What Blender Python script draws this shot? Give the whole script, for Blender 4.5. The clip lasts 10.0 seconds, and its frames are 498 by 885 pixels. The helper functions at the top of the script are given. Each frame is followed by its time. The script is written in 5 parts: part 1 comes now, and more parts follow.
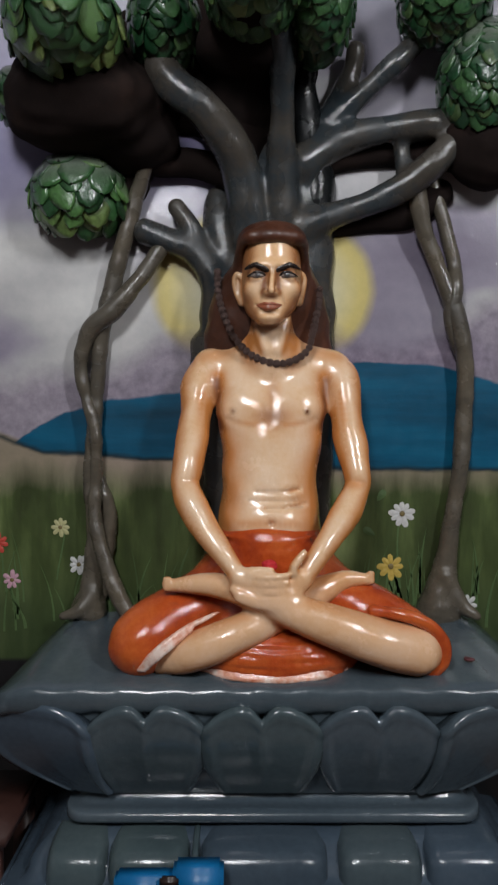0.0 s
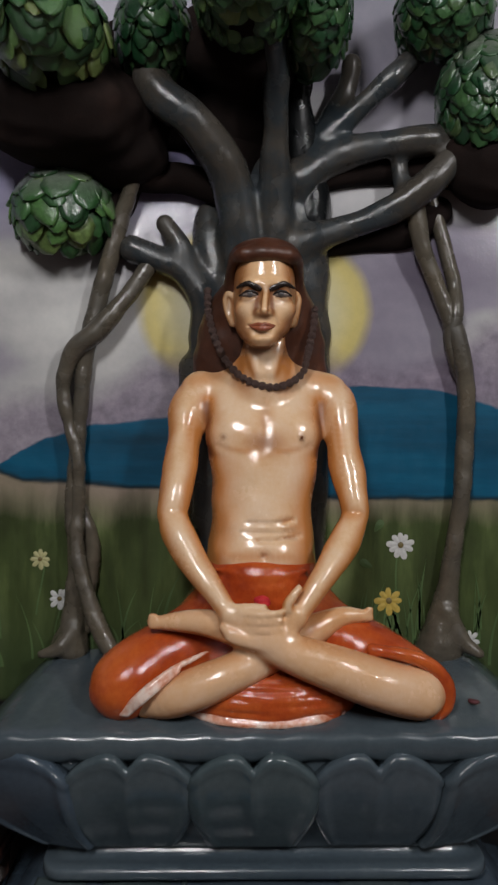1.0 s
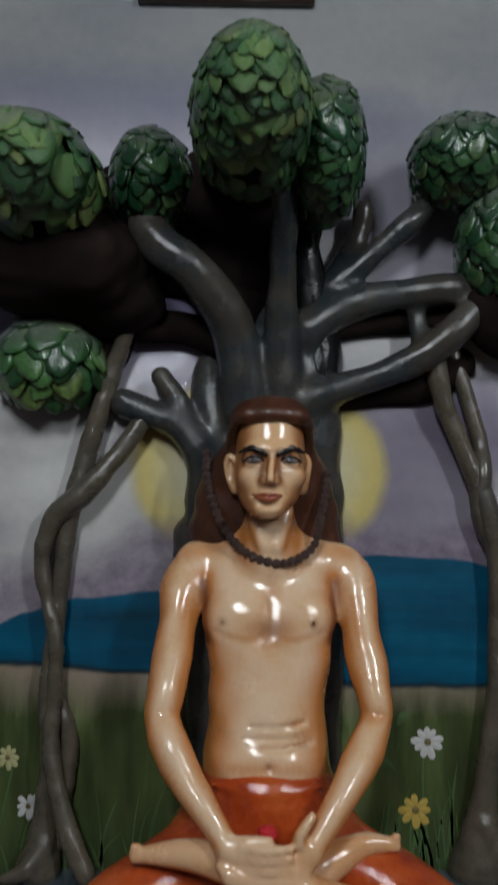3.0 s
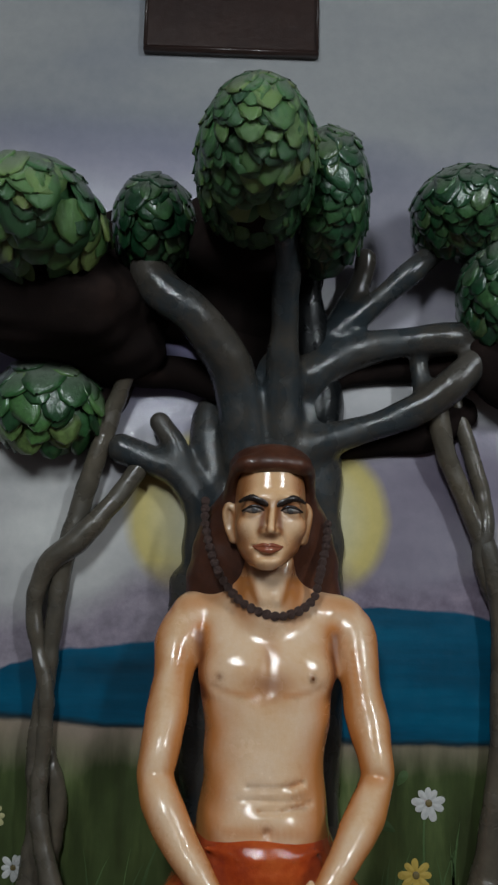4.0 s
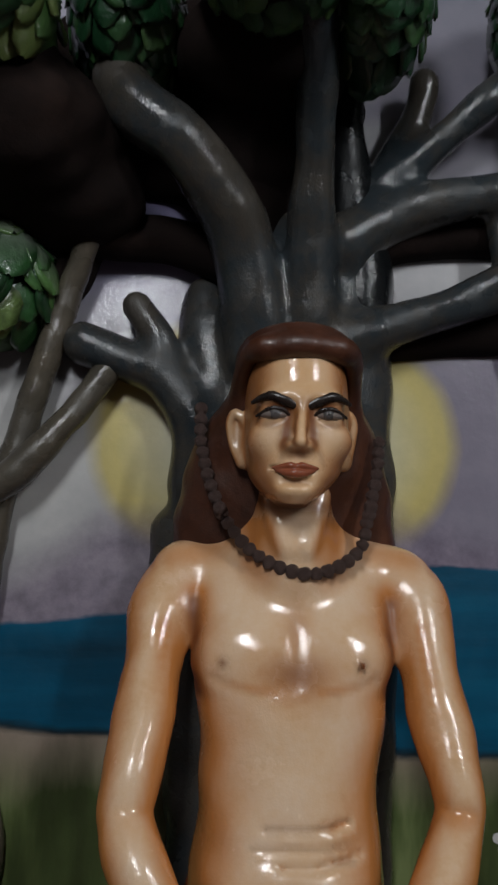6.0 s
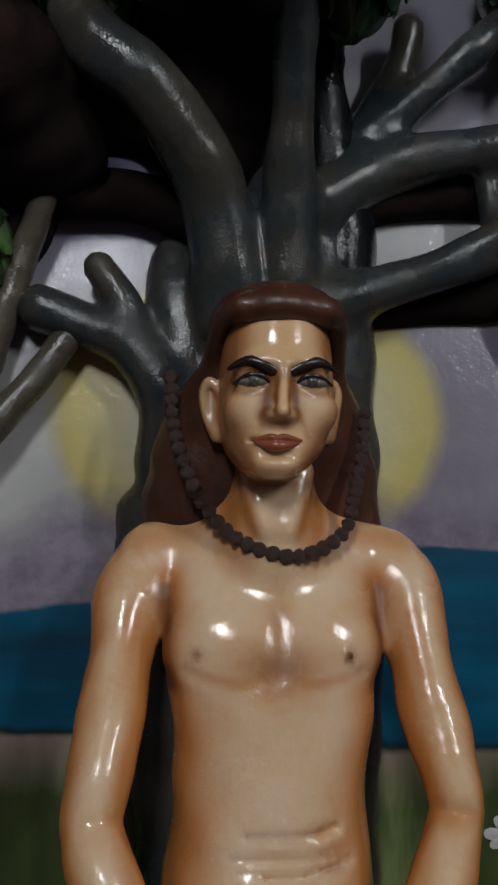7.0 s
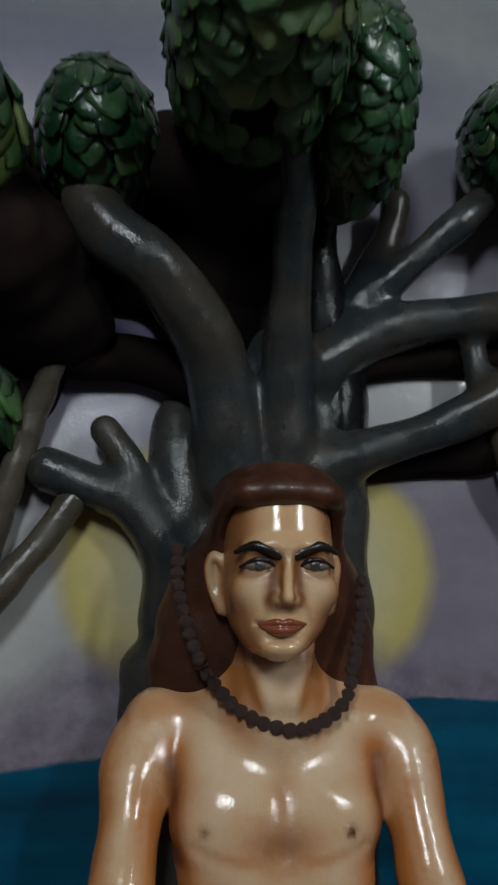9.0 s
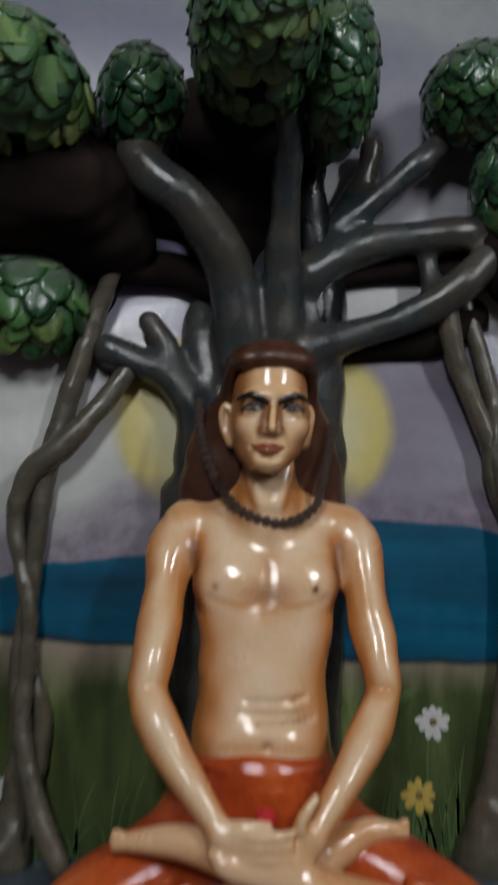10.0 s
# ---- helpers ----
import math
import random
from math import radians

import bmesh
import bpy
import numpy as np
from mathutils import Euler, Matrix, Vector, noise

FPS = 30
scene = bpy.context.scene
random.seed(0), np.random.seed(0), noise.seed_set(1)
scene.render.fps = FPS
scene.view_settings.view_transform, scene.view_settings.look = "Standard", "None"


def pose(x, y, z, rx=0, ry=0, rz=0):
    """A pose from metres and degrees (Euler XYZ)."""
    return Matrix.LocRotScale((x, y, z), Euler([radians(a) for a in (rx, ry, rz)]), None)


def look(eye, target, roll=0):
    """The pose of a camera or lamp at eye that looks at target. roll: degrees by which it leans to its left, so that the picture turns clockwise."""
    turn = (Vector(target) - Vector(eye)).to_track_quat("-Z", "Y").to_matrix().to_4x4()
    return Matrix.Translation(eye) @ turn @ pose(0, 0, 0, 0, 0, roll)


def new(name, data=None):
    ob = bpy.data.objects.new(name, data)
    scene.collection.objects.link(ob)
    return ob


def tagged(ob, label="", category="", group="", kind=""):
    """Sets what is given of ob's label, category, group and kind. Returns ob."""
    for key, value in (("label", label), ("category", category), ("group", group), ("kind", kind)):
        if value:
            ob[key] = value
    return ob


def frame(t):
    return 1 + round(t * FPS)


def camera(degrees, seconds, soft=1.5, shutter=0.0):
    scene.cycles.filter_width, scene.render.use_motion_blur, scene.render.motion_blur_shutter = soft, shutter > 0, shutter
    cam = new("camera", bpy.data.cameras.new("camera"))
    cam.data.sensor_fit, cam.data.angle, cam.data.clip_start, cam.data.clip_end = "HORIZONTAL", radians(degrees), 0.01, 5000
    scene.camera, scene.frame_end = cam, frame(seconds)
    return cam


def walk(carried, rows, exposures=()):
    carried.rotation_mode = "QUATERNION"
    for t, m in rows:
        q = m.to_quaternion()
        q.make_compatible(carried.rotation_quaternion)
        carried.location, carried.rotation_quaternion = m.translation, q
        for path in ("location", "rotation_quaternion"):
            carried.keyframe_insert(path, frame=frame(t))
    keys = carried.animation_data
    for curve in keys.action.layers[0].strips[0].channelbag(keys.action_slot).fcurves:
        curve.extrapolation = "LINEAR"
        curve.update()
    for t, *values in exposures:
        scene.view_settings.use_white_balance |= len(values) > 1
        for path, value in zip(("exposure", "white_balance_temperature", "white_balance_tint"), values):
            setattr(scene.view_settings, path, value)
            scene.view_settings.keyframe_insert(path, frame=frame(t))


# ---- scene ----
cam = camera(34.2, 10.0, soft=2.4, shutter=0.5)
METRES, EYE, TILT, LEAN, TURN = 1.85, 1.45, -2.0, 0.0, 0.0
ROWS = [
    (0.0, 0.0, 0.0, 0.0, 0.0, 0.0, -0.0),
    (0.5, -0.008, 0.0033, 0.0035, -0.5, 1.11, -0.04),
    (1.0, -0.0035, 0.0551, 0.0053, -0.82, 1.66, -0.14),
    (1.5, 0.0201, 0.136, 0.0253, -0.97, 2.51, -0.2),
    (2.0, 0.0141, 0.1706, 0.0357, -0.86, 3.31, -0.18),
    (2.5, -0.0002, 0.1775, 0.0492, -0.85, 4.4, -0.2),
    (3.0, -0.0063, 0.1673, 0.0857, -0.85, 9.52, -0.41),
    (3.2, -0.0078, 0.1672, 0.0903, -0.97, 10.72, -0.55),
    (4.3, -0.0183, 0.1931, 0.0998, -1.57, 12.3, -1.26),
    (4.5, -0.0205, 0.2071, 0.1003, -1.34, 12.0, -1.28),
    (5.0, -0.0242, 0.2953, 0.0798, -1.37, 11.79, -1.18),
    (5.2, -0.0241, 0.3367, 0.0793, -2.02, 11.68, -1.14),
    (6.3, -0.0215, 0.4951, 0.0813, -1.70, 10.95, -0.93),
    (6.5, -0.0213, 0.5073, 0.0817, -1.45, 10.76, -0.84),
    (7.0, -0.0288, 0.5178, 0.0809, -4.41, 10.23, -0.25),
    (7.5, -0.0453, 0.5262, 0.0772, -6.0, 9.65, 0.09),
    (8.0, -0.0459, 0.5328, 0.0769, -6.6, 8.83, 0.14),
    (8.5, -0.049, 0.5267, 0.1105, -6.41, 8.52, 0.15),
    (9.0, -0.0533, 0.4765, 0.1605, -6.23, 13.64, 0.09),
    (9.5, -0.0405, 0.3704, 0.1124, -5.42, 13.77, -0.43),
    (10.0, -0.028, 0.2543, 0.0509, -2.84, 9.33, -1.02),
]
EXPOSURES = [(0.0, 0.40, 6500, 10), (0.5, 0.22, 6550, 10), (1.0, 0.22, 6750, 11), (1.5, 0.05, 6900, 12), (2.0, -0.37, 6900, 12), (2.5, -0.48, 6800, 11), (3.0, -0.12, 6280, 5), (4.5, -0.02, 6180, 3), (5.0, 0.0, 6300, 5), (6.5, -0.36, 6420, 8), (7.0, -0.38, 6420, 7), (8.0, -0.32, 6420, 6), (8.5, -0.32, 6420, 6), (9.0, -0.48, 6220, 2), (9.5, 0.0, 6420, 6), (10.0, -0.03, 6420, 5)]
walk(cam, [(t, pose(0, 0, EYE, TILT, LEAN, TURN) @ pose(METRES * x, METRES * y, METRES * z, 90 + pitch, roll, yaw)) for t, x, y, z, yaw, pitch, roll in ROWS], EXPOSURES)


# ==== place ====
def wall_lamp(x, y, z, watts, wide):
    """A cool white lamp hung high behind the camera, turned to the statue."""
    lamp = bpy.data.lights.new("wall_lamp", "AREA")
    lamp.shape, lamp.size, lamp.size_y = "RECTANGLE", wide, 1.1
    lamp.energy, lamp.color = watts, (0.935, 0.955, 0.985)
    ob = new("wall_lamp", lamp)
    ob.matrix_world = look((x, y, z), (0.05, 1.9, 1.6))
    return tagged(ob, "cool white lamp hung under the ceiling", "lamp", kind="structure")


# ---- light ----
world = bpy.data.worlds.new("room")
scene.world = world
world.use_nodes = True
world.node_tree.nodes["Background"].inputs[0].default_value = (0.75, 0.85, 1.0, 1)
world.node_tree.nodes["Background"].inputs[1].default_value = 0.006
wall_lamp(-0.52, -0.85, 3.30, 60, 0.42)
wall_lamp(1.80, -0.75, 3.30, 52, 0.20)


# ---- materials ----
def material(name):
    m = bpy.data.materials.new(name)
    m.use_nodes = True
    return m, m.node_tree, m.node_tree.nodes["Principled BSDF"]


def node(tree, kind, **values):
    n = tree.nodes.new(kind)
    for key, value in values.items():
        if key in n.inputs:
            n.inputs[key].default_value = value
    return n


def noise_tex(tree, scale, detail=4.0, rough=0.55, source="Object", stretch=None):
    co = tree.nodes.new("ShaderNodeTexCoord")
    n = node(tree, "ShaderNodeTexNoise", Scale=scale, Detail=detail, Roughness=rough)
    if stretch:
        mp = tree.nodes.new("ShaderNodeMapping")
        mp.inputs["Scale"].default_value = stretch
        tree.links.new(co.outputs[source], mp.inputs["Vector"])
        tree.links.new(mp.outputs["Vector"], n.inputs["Vector"])
    else:
        tree.links.new(co.outputs[source], n.inputs["Vector"])
    return n


def ramp(tree, source, stops, mode="LINEAR"):
    r = tree.nodes.new("ShaderNodeValToRGB")
    r.color_ramp.interpolation = mode
    while len(r.color_ramp.elements) < len(stops):
        r.color_ramp.elements.new(0.5)
    for e, (p, c) in zip(r.color_ramp.elements, stops):
        e.position = p
        e.color = (*c, 1) if len(c) == 3 else c
    tree.links.new(source, r.inputs[0])
    return r


def mix(tree, factor, a, b, mode="MIX"):
    n = tree.nodes.new("ShaderNodeMix")
    n.data_type, n.blend_type = "RGBA", mode
    for value, slot in ((factor, 0), (a, 6), (b, 7)):
        if isinstance(value, bpy.types.NodeSocket):
            tree.links.new(value, n.inputs[slot])
        else:
            n.inputs[slot].default_value = (*value, 1) if slot > 0 else value
    return n.outputs[2]


def calc(tree, op, a, b=0.0, c=None, clamp=False):
    n = tree.nodes.new("ShaderNodeMath")
    n.operation, n.use_clamp = op, clamp
    for i, value in enumerate((a, b) if c is None else (a, b, c)):
        if isinstance(value, bpy.types.NodeSocket):
            tree.links.new(value, n.inputs[i])
        else:
            n.inputs[i].default_value = value
    return n.outputs[0]


def bumped(tree, shader, height, strength, distance):
    b = node(tree, "ShaderNodeBump", Strength=strength, Distance=distance)
    tree.links.new(height, b.inputs["Height"])
    tree.links.new(b.outputs["Normal"], shader.inputs["Normal"])
    tree.links.new(b.outputs["Normal"], shader.inputs["Coat Normal"])


def enamel(name, stops, rough=0.22, scale=9.0, fine=120.0, bump=0.25, depth=0.002, coat=0.0, lumps=26.0, brush=0.0, patchy=0.0):
    """Brushed gloss paint over plaster: blotches, fine streaks and an uneven skin."""
    m, tree, shader = material(name)
    big = noise_tex(tree, scale, 5, 0.6)
    small = noise_tex(tree, fine, 3, 0.6)
    both = calc(tree, "ADD", calc(tree, "MULTIPLY", big.outputs[0], 0.8), calc(tree, "MULTIPLY", small.outputs[0], 0.2))
    colour = ramp(tree, both, stops)
    tree.links.new(colour.outputs[0], shader.inputs["Base Color"])
    shader.inputs["Roughness"].default_value = rough
    gloss = calc(tree, "MULTIPLY_ADD", small.outputs[0], 0.22, rough - 0.08)
    if patchy:
        # worn, dull patches in the varnish
        dull = noise_tex(tree, 13, 3, 0.55)
        dull = calc(tree, "MULTIPLY", calc(tree, "SUBTRACT", dull.outputs[0], 0.46), 5.0, clamp=True)
        gloss = calc(tree, "MULTIPLY_ADD", dull, patchy, gloss)
    tree.links.new(gloss, shader.inputs["Roughness"])
    shader.inputs["Coat Weight"].default_value = coat
    shader.inputs["Coat Roughness"].default_value = 0.08
    shader.inputs["Coat IOR"].default_value = 1.6
    lump = noise_tex(tree, lumps, 4, 0.62)
    grit = noise_tex(tree, 330, 2, 0.6)
    height = calc(tree, "MULTIPLY_ADD", grit.outputs[0], 0.28, lump.outputs[0])
    if brush:
        # the drag of the brush in thick paint
        drag = noise_tex(tree, 85, 3, 0.55, stretch=(1.5, 1, 0.6))
        height = calc(tree, "MULTIPLY_ADD", drag.outputs[0], brush, height)
    bumped(tree, shader, height, bump, depth * 4)
    return m


SKIN = enamel("skin_paint", [(0.32, (0.69, 0.40, 0.205)), (0.47, (0.775, 0.518, 0.318)), (0.66, (0.82, 0.60, 0.42))], 0.10, 7, 90, 0.16, 0.0012, 0.35, 22, 0.40, 0.16)
CLOTH = enamel("orange_paint", [(0.32, (0.25, 0.026, 0.008)), (0.50, (0.44, 0.068, 0.014)), (0.68, (0.58, 0.13, 0.028))], 0.13, 6, 80, 0.20, 0.0018, 0.2, 30, 0.4)
HEM = enamel("hem_paint", [(0.34, (0.52, 0.14, 0.06)), (0.48, (0.70, 0.33, 0.22)), (0.62, (0.84, 0.66, 0.57))], 0.25, 18, 90, 0.3, 0.0012, 0.5)
HAIR = enamel("hair_paint", [(0.30, (0.035, 0.012, 0.006)), (0.52, (0.075, 0.023, 0.010)), (0.74, (0.12, 0.04, 0.016))], 0.42, 12, 140, 0.22, 0.0015, 0.16, 40, 0.3)
BROW = enamel("black_paint", [(0.3, (0.012, 0.008, 0.007)), (0.7, (0.03, 0.02, 0.016))], 0.25, 20, 90, 0.2, 0.001)
LIP = enamel("lip_paint", [(0.3, (0.21, 0.050, 0.022)), (0.7, (0.33, 0.095, 0.045))], 0.18, 20, 90, 0.2, 0.001, 0.5)
EYE_WHITE = enamel("eye_paint", [(0.3, (0.13, 0.10, 0.085)), (0.7, (0.20, 0.16, 0.14))], 0.12, 30, 90, 0.1, 0.001, 0.6)
IRIS = enamel("iris_paint", [(0.3, (0.045, 0.040, 0.038)), (0.7, (0.11, 0.10, 0.098))], 0.10, 60, 200, 0.1, 0.001, 0.6)
BARK = enamel("bark_paint", [(0.28, (0.014, 0.024, 0.031)), (0.44, (0.030, 0.036, 0.040)), (0.56, (0.050, 0.044, 0.037)), (0.76, (0.076, 0.064, 0.051))], 0.115, 5, 60, 0.22, 0.0026, 0.0, 15, 0.26, 0.40)
# near-black version of the bark colour
BARK_BLACK = enamel("near_black_bark", [(0.28, (0.004, 0.005, 0.006)), (0.5, (0.007, 0.008, 0.009)), (0.74, (0.014, 0.014, 0.013))], 0.11, 5, 60, 0.20, 0.0026, 0.0, 24, 0.4, 0.5)
ROOT = enamel("root_paint", [(0.28, (0.044, 0.041, 0.035)), (0.5, (0.086, 0.073, 0.055)), (0.74, (0.145, 0.118, 0.083))], 0.11, 5, 60, 0.22, 0.0025, 0.0, 22, 0.30, 0.40)
STONE = enamel("grey_blue_paint", [(0.28, (0.040, 0.054, 0.064)), (0.5, (0.065, 0.083, 0.095)), (0.74, (0.096, 0.114, 0.121))], 0.15, 2.2, 70, 0.13, 0.002, 0.3, 14, 0.3)


def piece_tint(m, stops):
    """Each moulded piece was mixed a little bluer or greener."""
    tree = m.node_tree
    shader = tree.nodes["Principled BSDF"]
    base = shader.inputs["Base Color"].links[0].from_socket
    info = tree.nodes.new("ShaderNodeObjectInfo")
    tint = ramp(tree, info.outputs["Random"], stops)
    tree.links.new(mix(tree, 1.0, base, tint.outputs[0], "MULTIPLY"), shader.inputs["Base Color"])


piece_tint(STONE, [(0.0, (0.80, 0.90, 1.08)), (0.35, (0.95, 0.98, 1.0)), (0.65, (0.90, 1.0, 0.93)), (1.0, (0.76, 0.92, 1.15))])
# near-black: shade under clumps and behind limbs is put into this colour
SHADE_BLACK = enamel("near_black_shade", [(0.3, (0.005, 0.0034, 0.0032)), (0.55, (0.012, 0.0075, 0.0065)), (0.75, (0.026, 0.015, 0.012))], 0.9, 5, 60, 0.4, 0.002, 0.0, 14)
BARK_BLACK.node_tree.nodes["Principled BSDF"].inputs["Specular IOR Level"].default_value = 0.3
SHADE_BLACK.node_tree.nodes["Principled BSDF"].inputs["Specular IOR Level"].default_value = 0.12
BOARD = enamel("dark_brown_varnish", [(0.3, (0.016, 0.008, 0.007)), (0.7, (0.034, 0.017, 0.013))], 0.3, 6, 90, 0.2, 0.001, 0.3)
BEAD = enamel("rudraksha_bead", [(0.3, (0.075, 0.040, 0.032)), (0.5, (0.15, 0.088, 0.074)), (0.75, (0.25, 0.165, 0.145))], 0.6, 60, 300, 0.9, 0.003, 0.0, 260)
WOOD = enamel("red_brown_wood", [(0.3, (0.03, 0.012, 0.010)), (0.55, (0.052, 0.022, 0.017)), (0.75, (0.085, 0.04, 0.03))], 0.4, 8, 90, 0.3, 0.001)
RED = enamel("red_powder", [(0.3, (0.45, 0.01, 0.015)), (0.7, (0.62, 0.02, 0.03))], 0.7, 60, 300, 0.6, 0.002)
BLUE = enamel("blue_plastic", [(0.3, (0.0, 0.10, 0.27)), (0.7, (0.004, 0.15, 0.36))], 0.35, 12, 120, 0.2, 0.001)
PLASTER = enamel("room_plaster", [(0.3, (0.23, 0.23, 0.23)), (0.7, (0.31, 0.30, 0.29))], 0.7, 3, 60, 0.2, 0.002)
FLOOR = enamel("brown_floor", [(0.3, (0.05, 0.026, 0.02)), (0.55, (0.10, 0.05, 0.038)), (0.75, (0.15, 0.08, 0.06))], 0.4, 4, 60, 0.2, 0.002)
PETAL_WHITE = enamel("white_petal_paint", [(0.3, (0.44, 0.44, 0.44)), (0.7, (0.62, 0.61, 0.58))], 0.4, 30, 120, 0.3, 0.001)
PETAL_YELLOW = enamel("yellow_petal_paint", [(0.3, (0.40, 0.27, 0.04)), (0.7, (0.55, 0.40, 0.10))], 0.4, 30, 120, 0.3, 0.001)
PETAL_PINK = enamel("pink_petal_paint", [(0.3, (0.42, 0.22, 0.28)), (0.7, (0.58, 0.36, 0.42))], 0.4, 30, 120, 0.3, 0.001)
PETAL_RED = enamel("red_petal_paint", [(0.3, (0.40, 0.04, 0.03)), (0.7, (0.55, 0.08, 0.05))], 0.4, 30, 120, 0.3, 0.001)
FLOWER_EYE = enamel("flower_centre_paint", [(0.3, (0.08, 0.06, 0.03)), (0.7, (0.2, 0.15, 0.05))], 0.4, 30, 120, 0.3, 0.001)
PETAL_CREAM = enamel("cream_petal_paint", [(0.3, (0.36, 0.34, 0.16)), (0.7, (0.48, 0.45, 0.24))], 0.4, 30, 120, 0.3, 0.001)
DRIED = enamel("dried_petal", [(0.3, (0.05, 0.012, 0.014)), (0.7, (0.12, 0.025, 0.03))], 0.6, 60, 300, 0.5, 0.002)
STEM = enamel("stem_paint", [(0.3, (0.050, 0.090, 0.032)), (0.7, (0.090, 0.145, 0.052))], 0.35, 20, 90, 0.3, 0.001)


def airbrush(m):
    """Tints on the skin: orange (red channel), bronze (green) and brown with some put-in shade (blue)."""
    tree = m.node_tree
    shader = tree.nodes["Principled BSDF"]
    base = shader.inputs["Base Color"].links[0].from_socket
    attr = tree.nodes.new("ShaderNodeAttribute")
    attr.attribute_name = "spray"
    sep = tree.nodes.new("ShaderNodeSeparateColor")
    tree.links.new(attr.outputs["Color"], sep.inputs[0])
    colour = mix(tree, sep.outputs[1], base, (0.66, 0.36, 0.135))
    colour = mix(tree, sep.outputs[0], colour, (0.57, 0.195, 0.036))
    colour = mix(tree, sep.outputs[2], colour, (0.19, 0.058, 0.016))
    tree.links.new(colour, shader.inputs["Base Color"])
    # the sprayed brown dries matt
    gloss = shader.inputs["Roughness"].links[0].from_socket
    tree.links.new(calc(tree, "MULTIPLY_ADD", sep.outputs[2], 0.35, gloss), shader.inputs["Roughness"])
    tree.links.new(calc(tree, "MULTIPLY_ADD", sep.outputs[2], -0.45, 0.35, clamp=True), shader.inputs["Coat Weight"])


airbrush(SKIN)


def leaf_paint(name, dark, mid, light):
    m, tree, shader = material(name)
    info = tree.nodes.new("ShaderNodeObjectInfo")
    geo = tree.nodes.new("ShaderNodeNewGeometry")
    pick = calc(tree, "FRACT", calc(tree, "ADD", info.outputs["Random"], geo.outputs["Random Per Island"]))
    base = ramp(tree, pick, [(0.0, dark), (0.5, mid), (0.85, light), (1.0, (light[0] * 1.35, light[1] * 0.95, light[2]))])
    streak = noise_tex(tree, 70, 4, 0.6)
    shade = ramp(tree, streak.outputs[0], [(0.3, (0.6, 0.6, 0.6)), (0.7, (1.25, 1.25, 1.2))])
    paint = mix(tree, 1.0, base.outputs[0], shade.outputs[0], "MULTIPLY")
    # leaves turn greyer where they face up
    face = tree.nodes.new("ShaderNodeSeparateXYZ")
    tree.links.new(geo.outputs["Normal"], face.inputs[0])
    up_grey = calc(tree, "MULTIPLY", calc(tree, "SUBTRACT", face.outputs[2], 0.10), 2.4, clamp=True)
    up_grey = calc(tree, "MULTIPLY", up_grey, calc(tree, "MULTIPLY_ADD", streak.outputs[0], 0.8, 0.25), clamp=True)
    tree.links.new(mix(tree, up_grey, paint, (0.150, 0.158, 0.140)), shader.inputs["Base Color"])
    shader.inputs["Roughness"].default_value = 0.30
    shader.inputs["Coat Weight"].default_value = 0.45
    shader.inputs["Coat Roughness"].default_value = 0.12
    bumped(tree, shader, noise_tex(tree, 55, 4, 0.6).outputs[0], 0.5, 0.005)
    return m


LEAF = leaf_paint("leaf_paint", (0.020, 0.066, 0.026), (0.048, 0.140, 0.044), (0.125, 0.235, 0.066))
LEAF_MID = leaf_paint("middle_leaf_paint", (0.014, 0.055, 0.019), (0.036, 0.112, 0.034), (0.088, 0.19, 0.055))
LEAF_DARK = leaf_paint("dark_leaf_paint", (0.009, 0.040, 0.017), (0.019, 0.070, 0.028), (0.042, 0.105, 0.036))


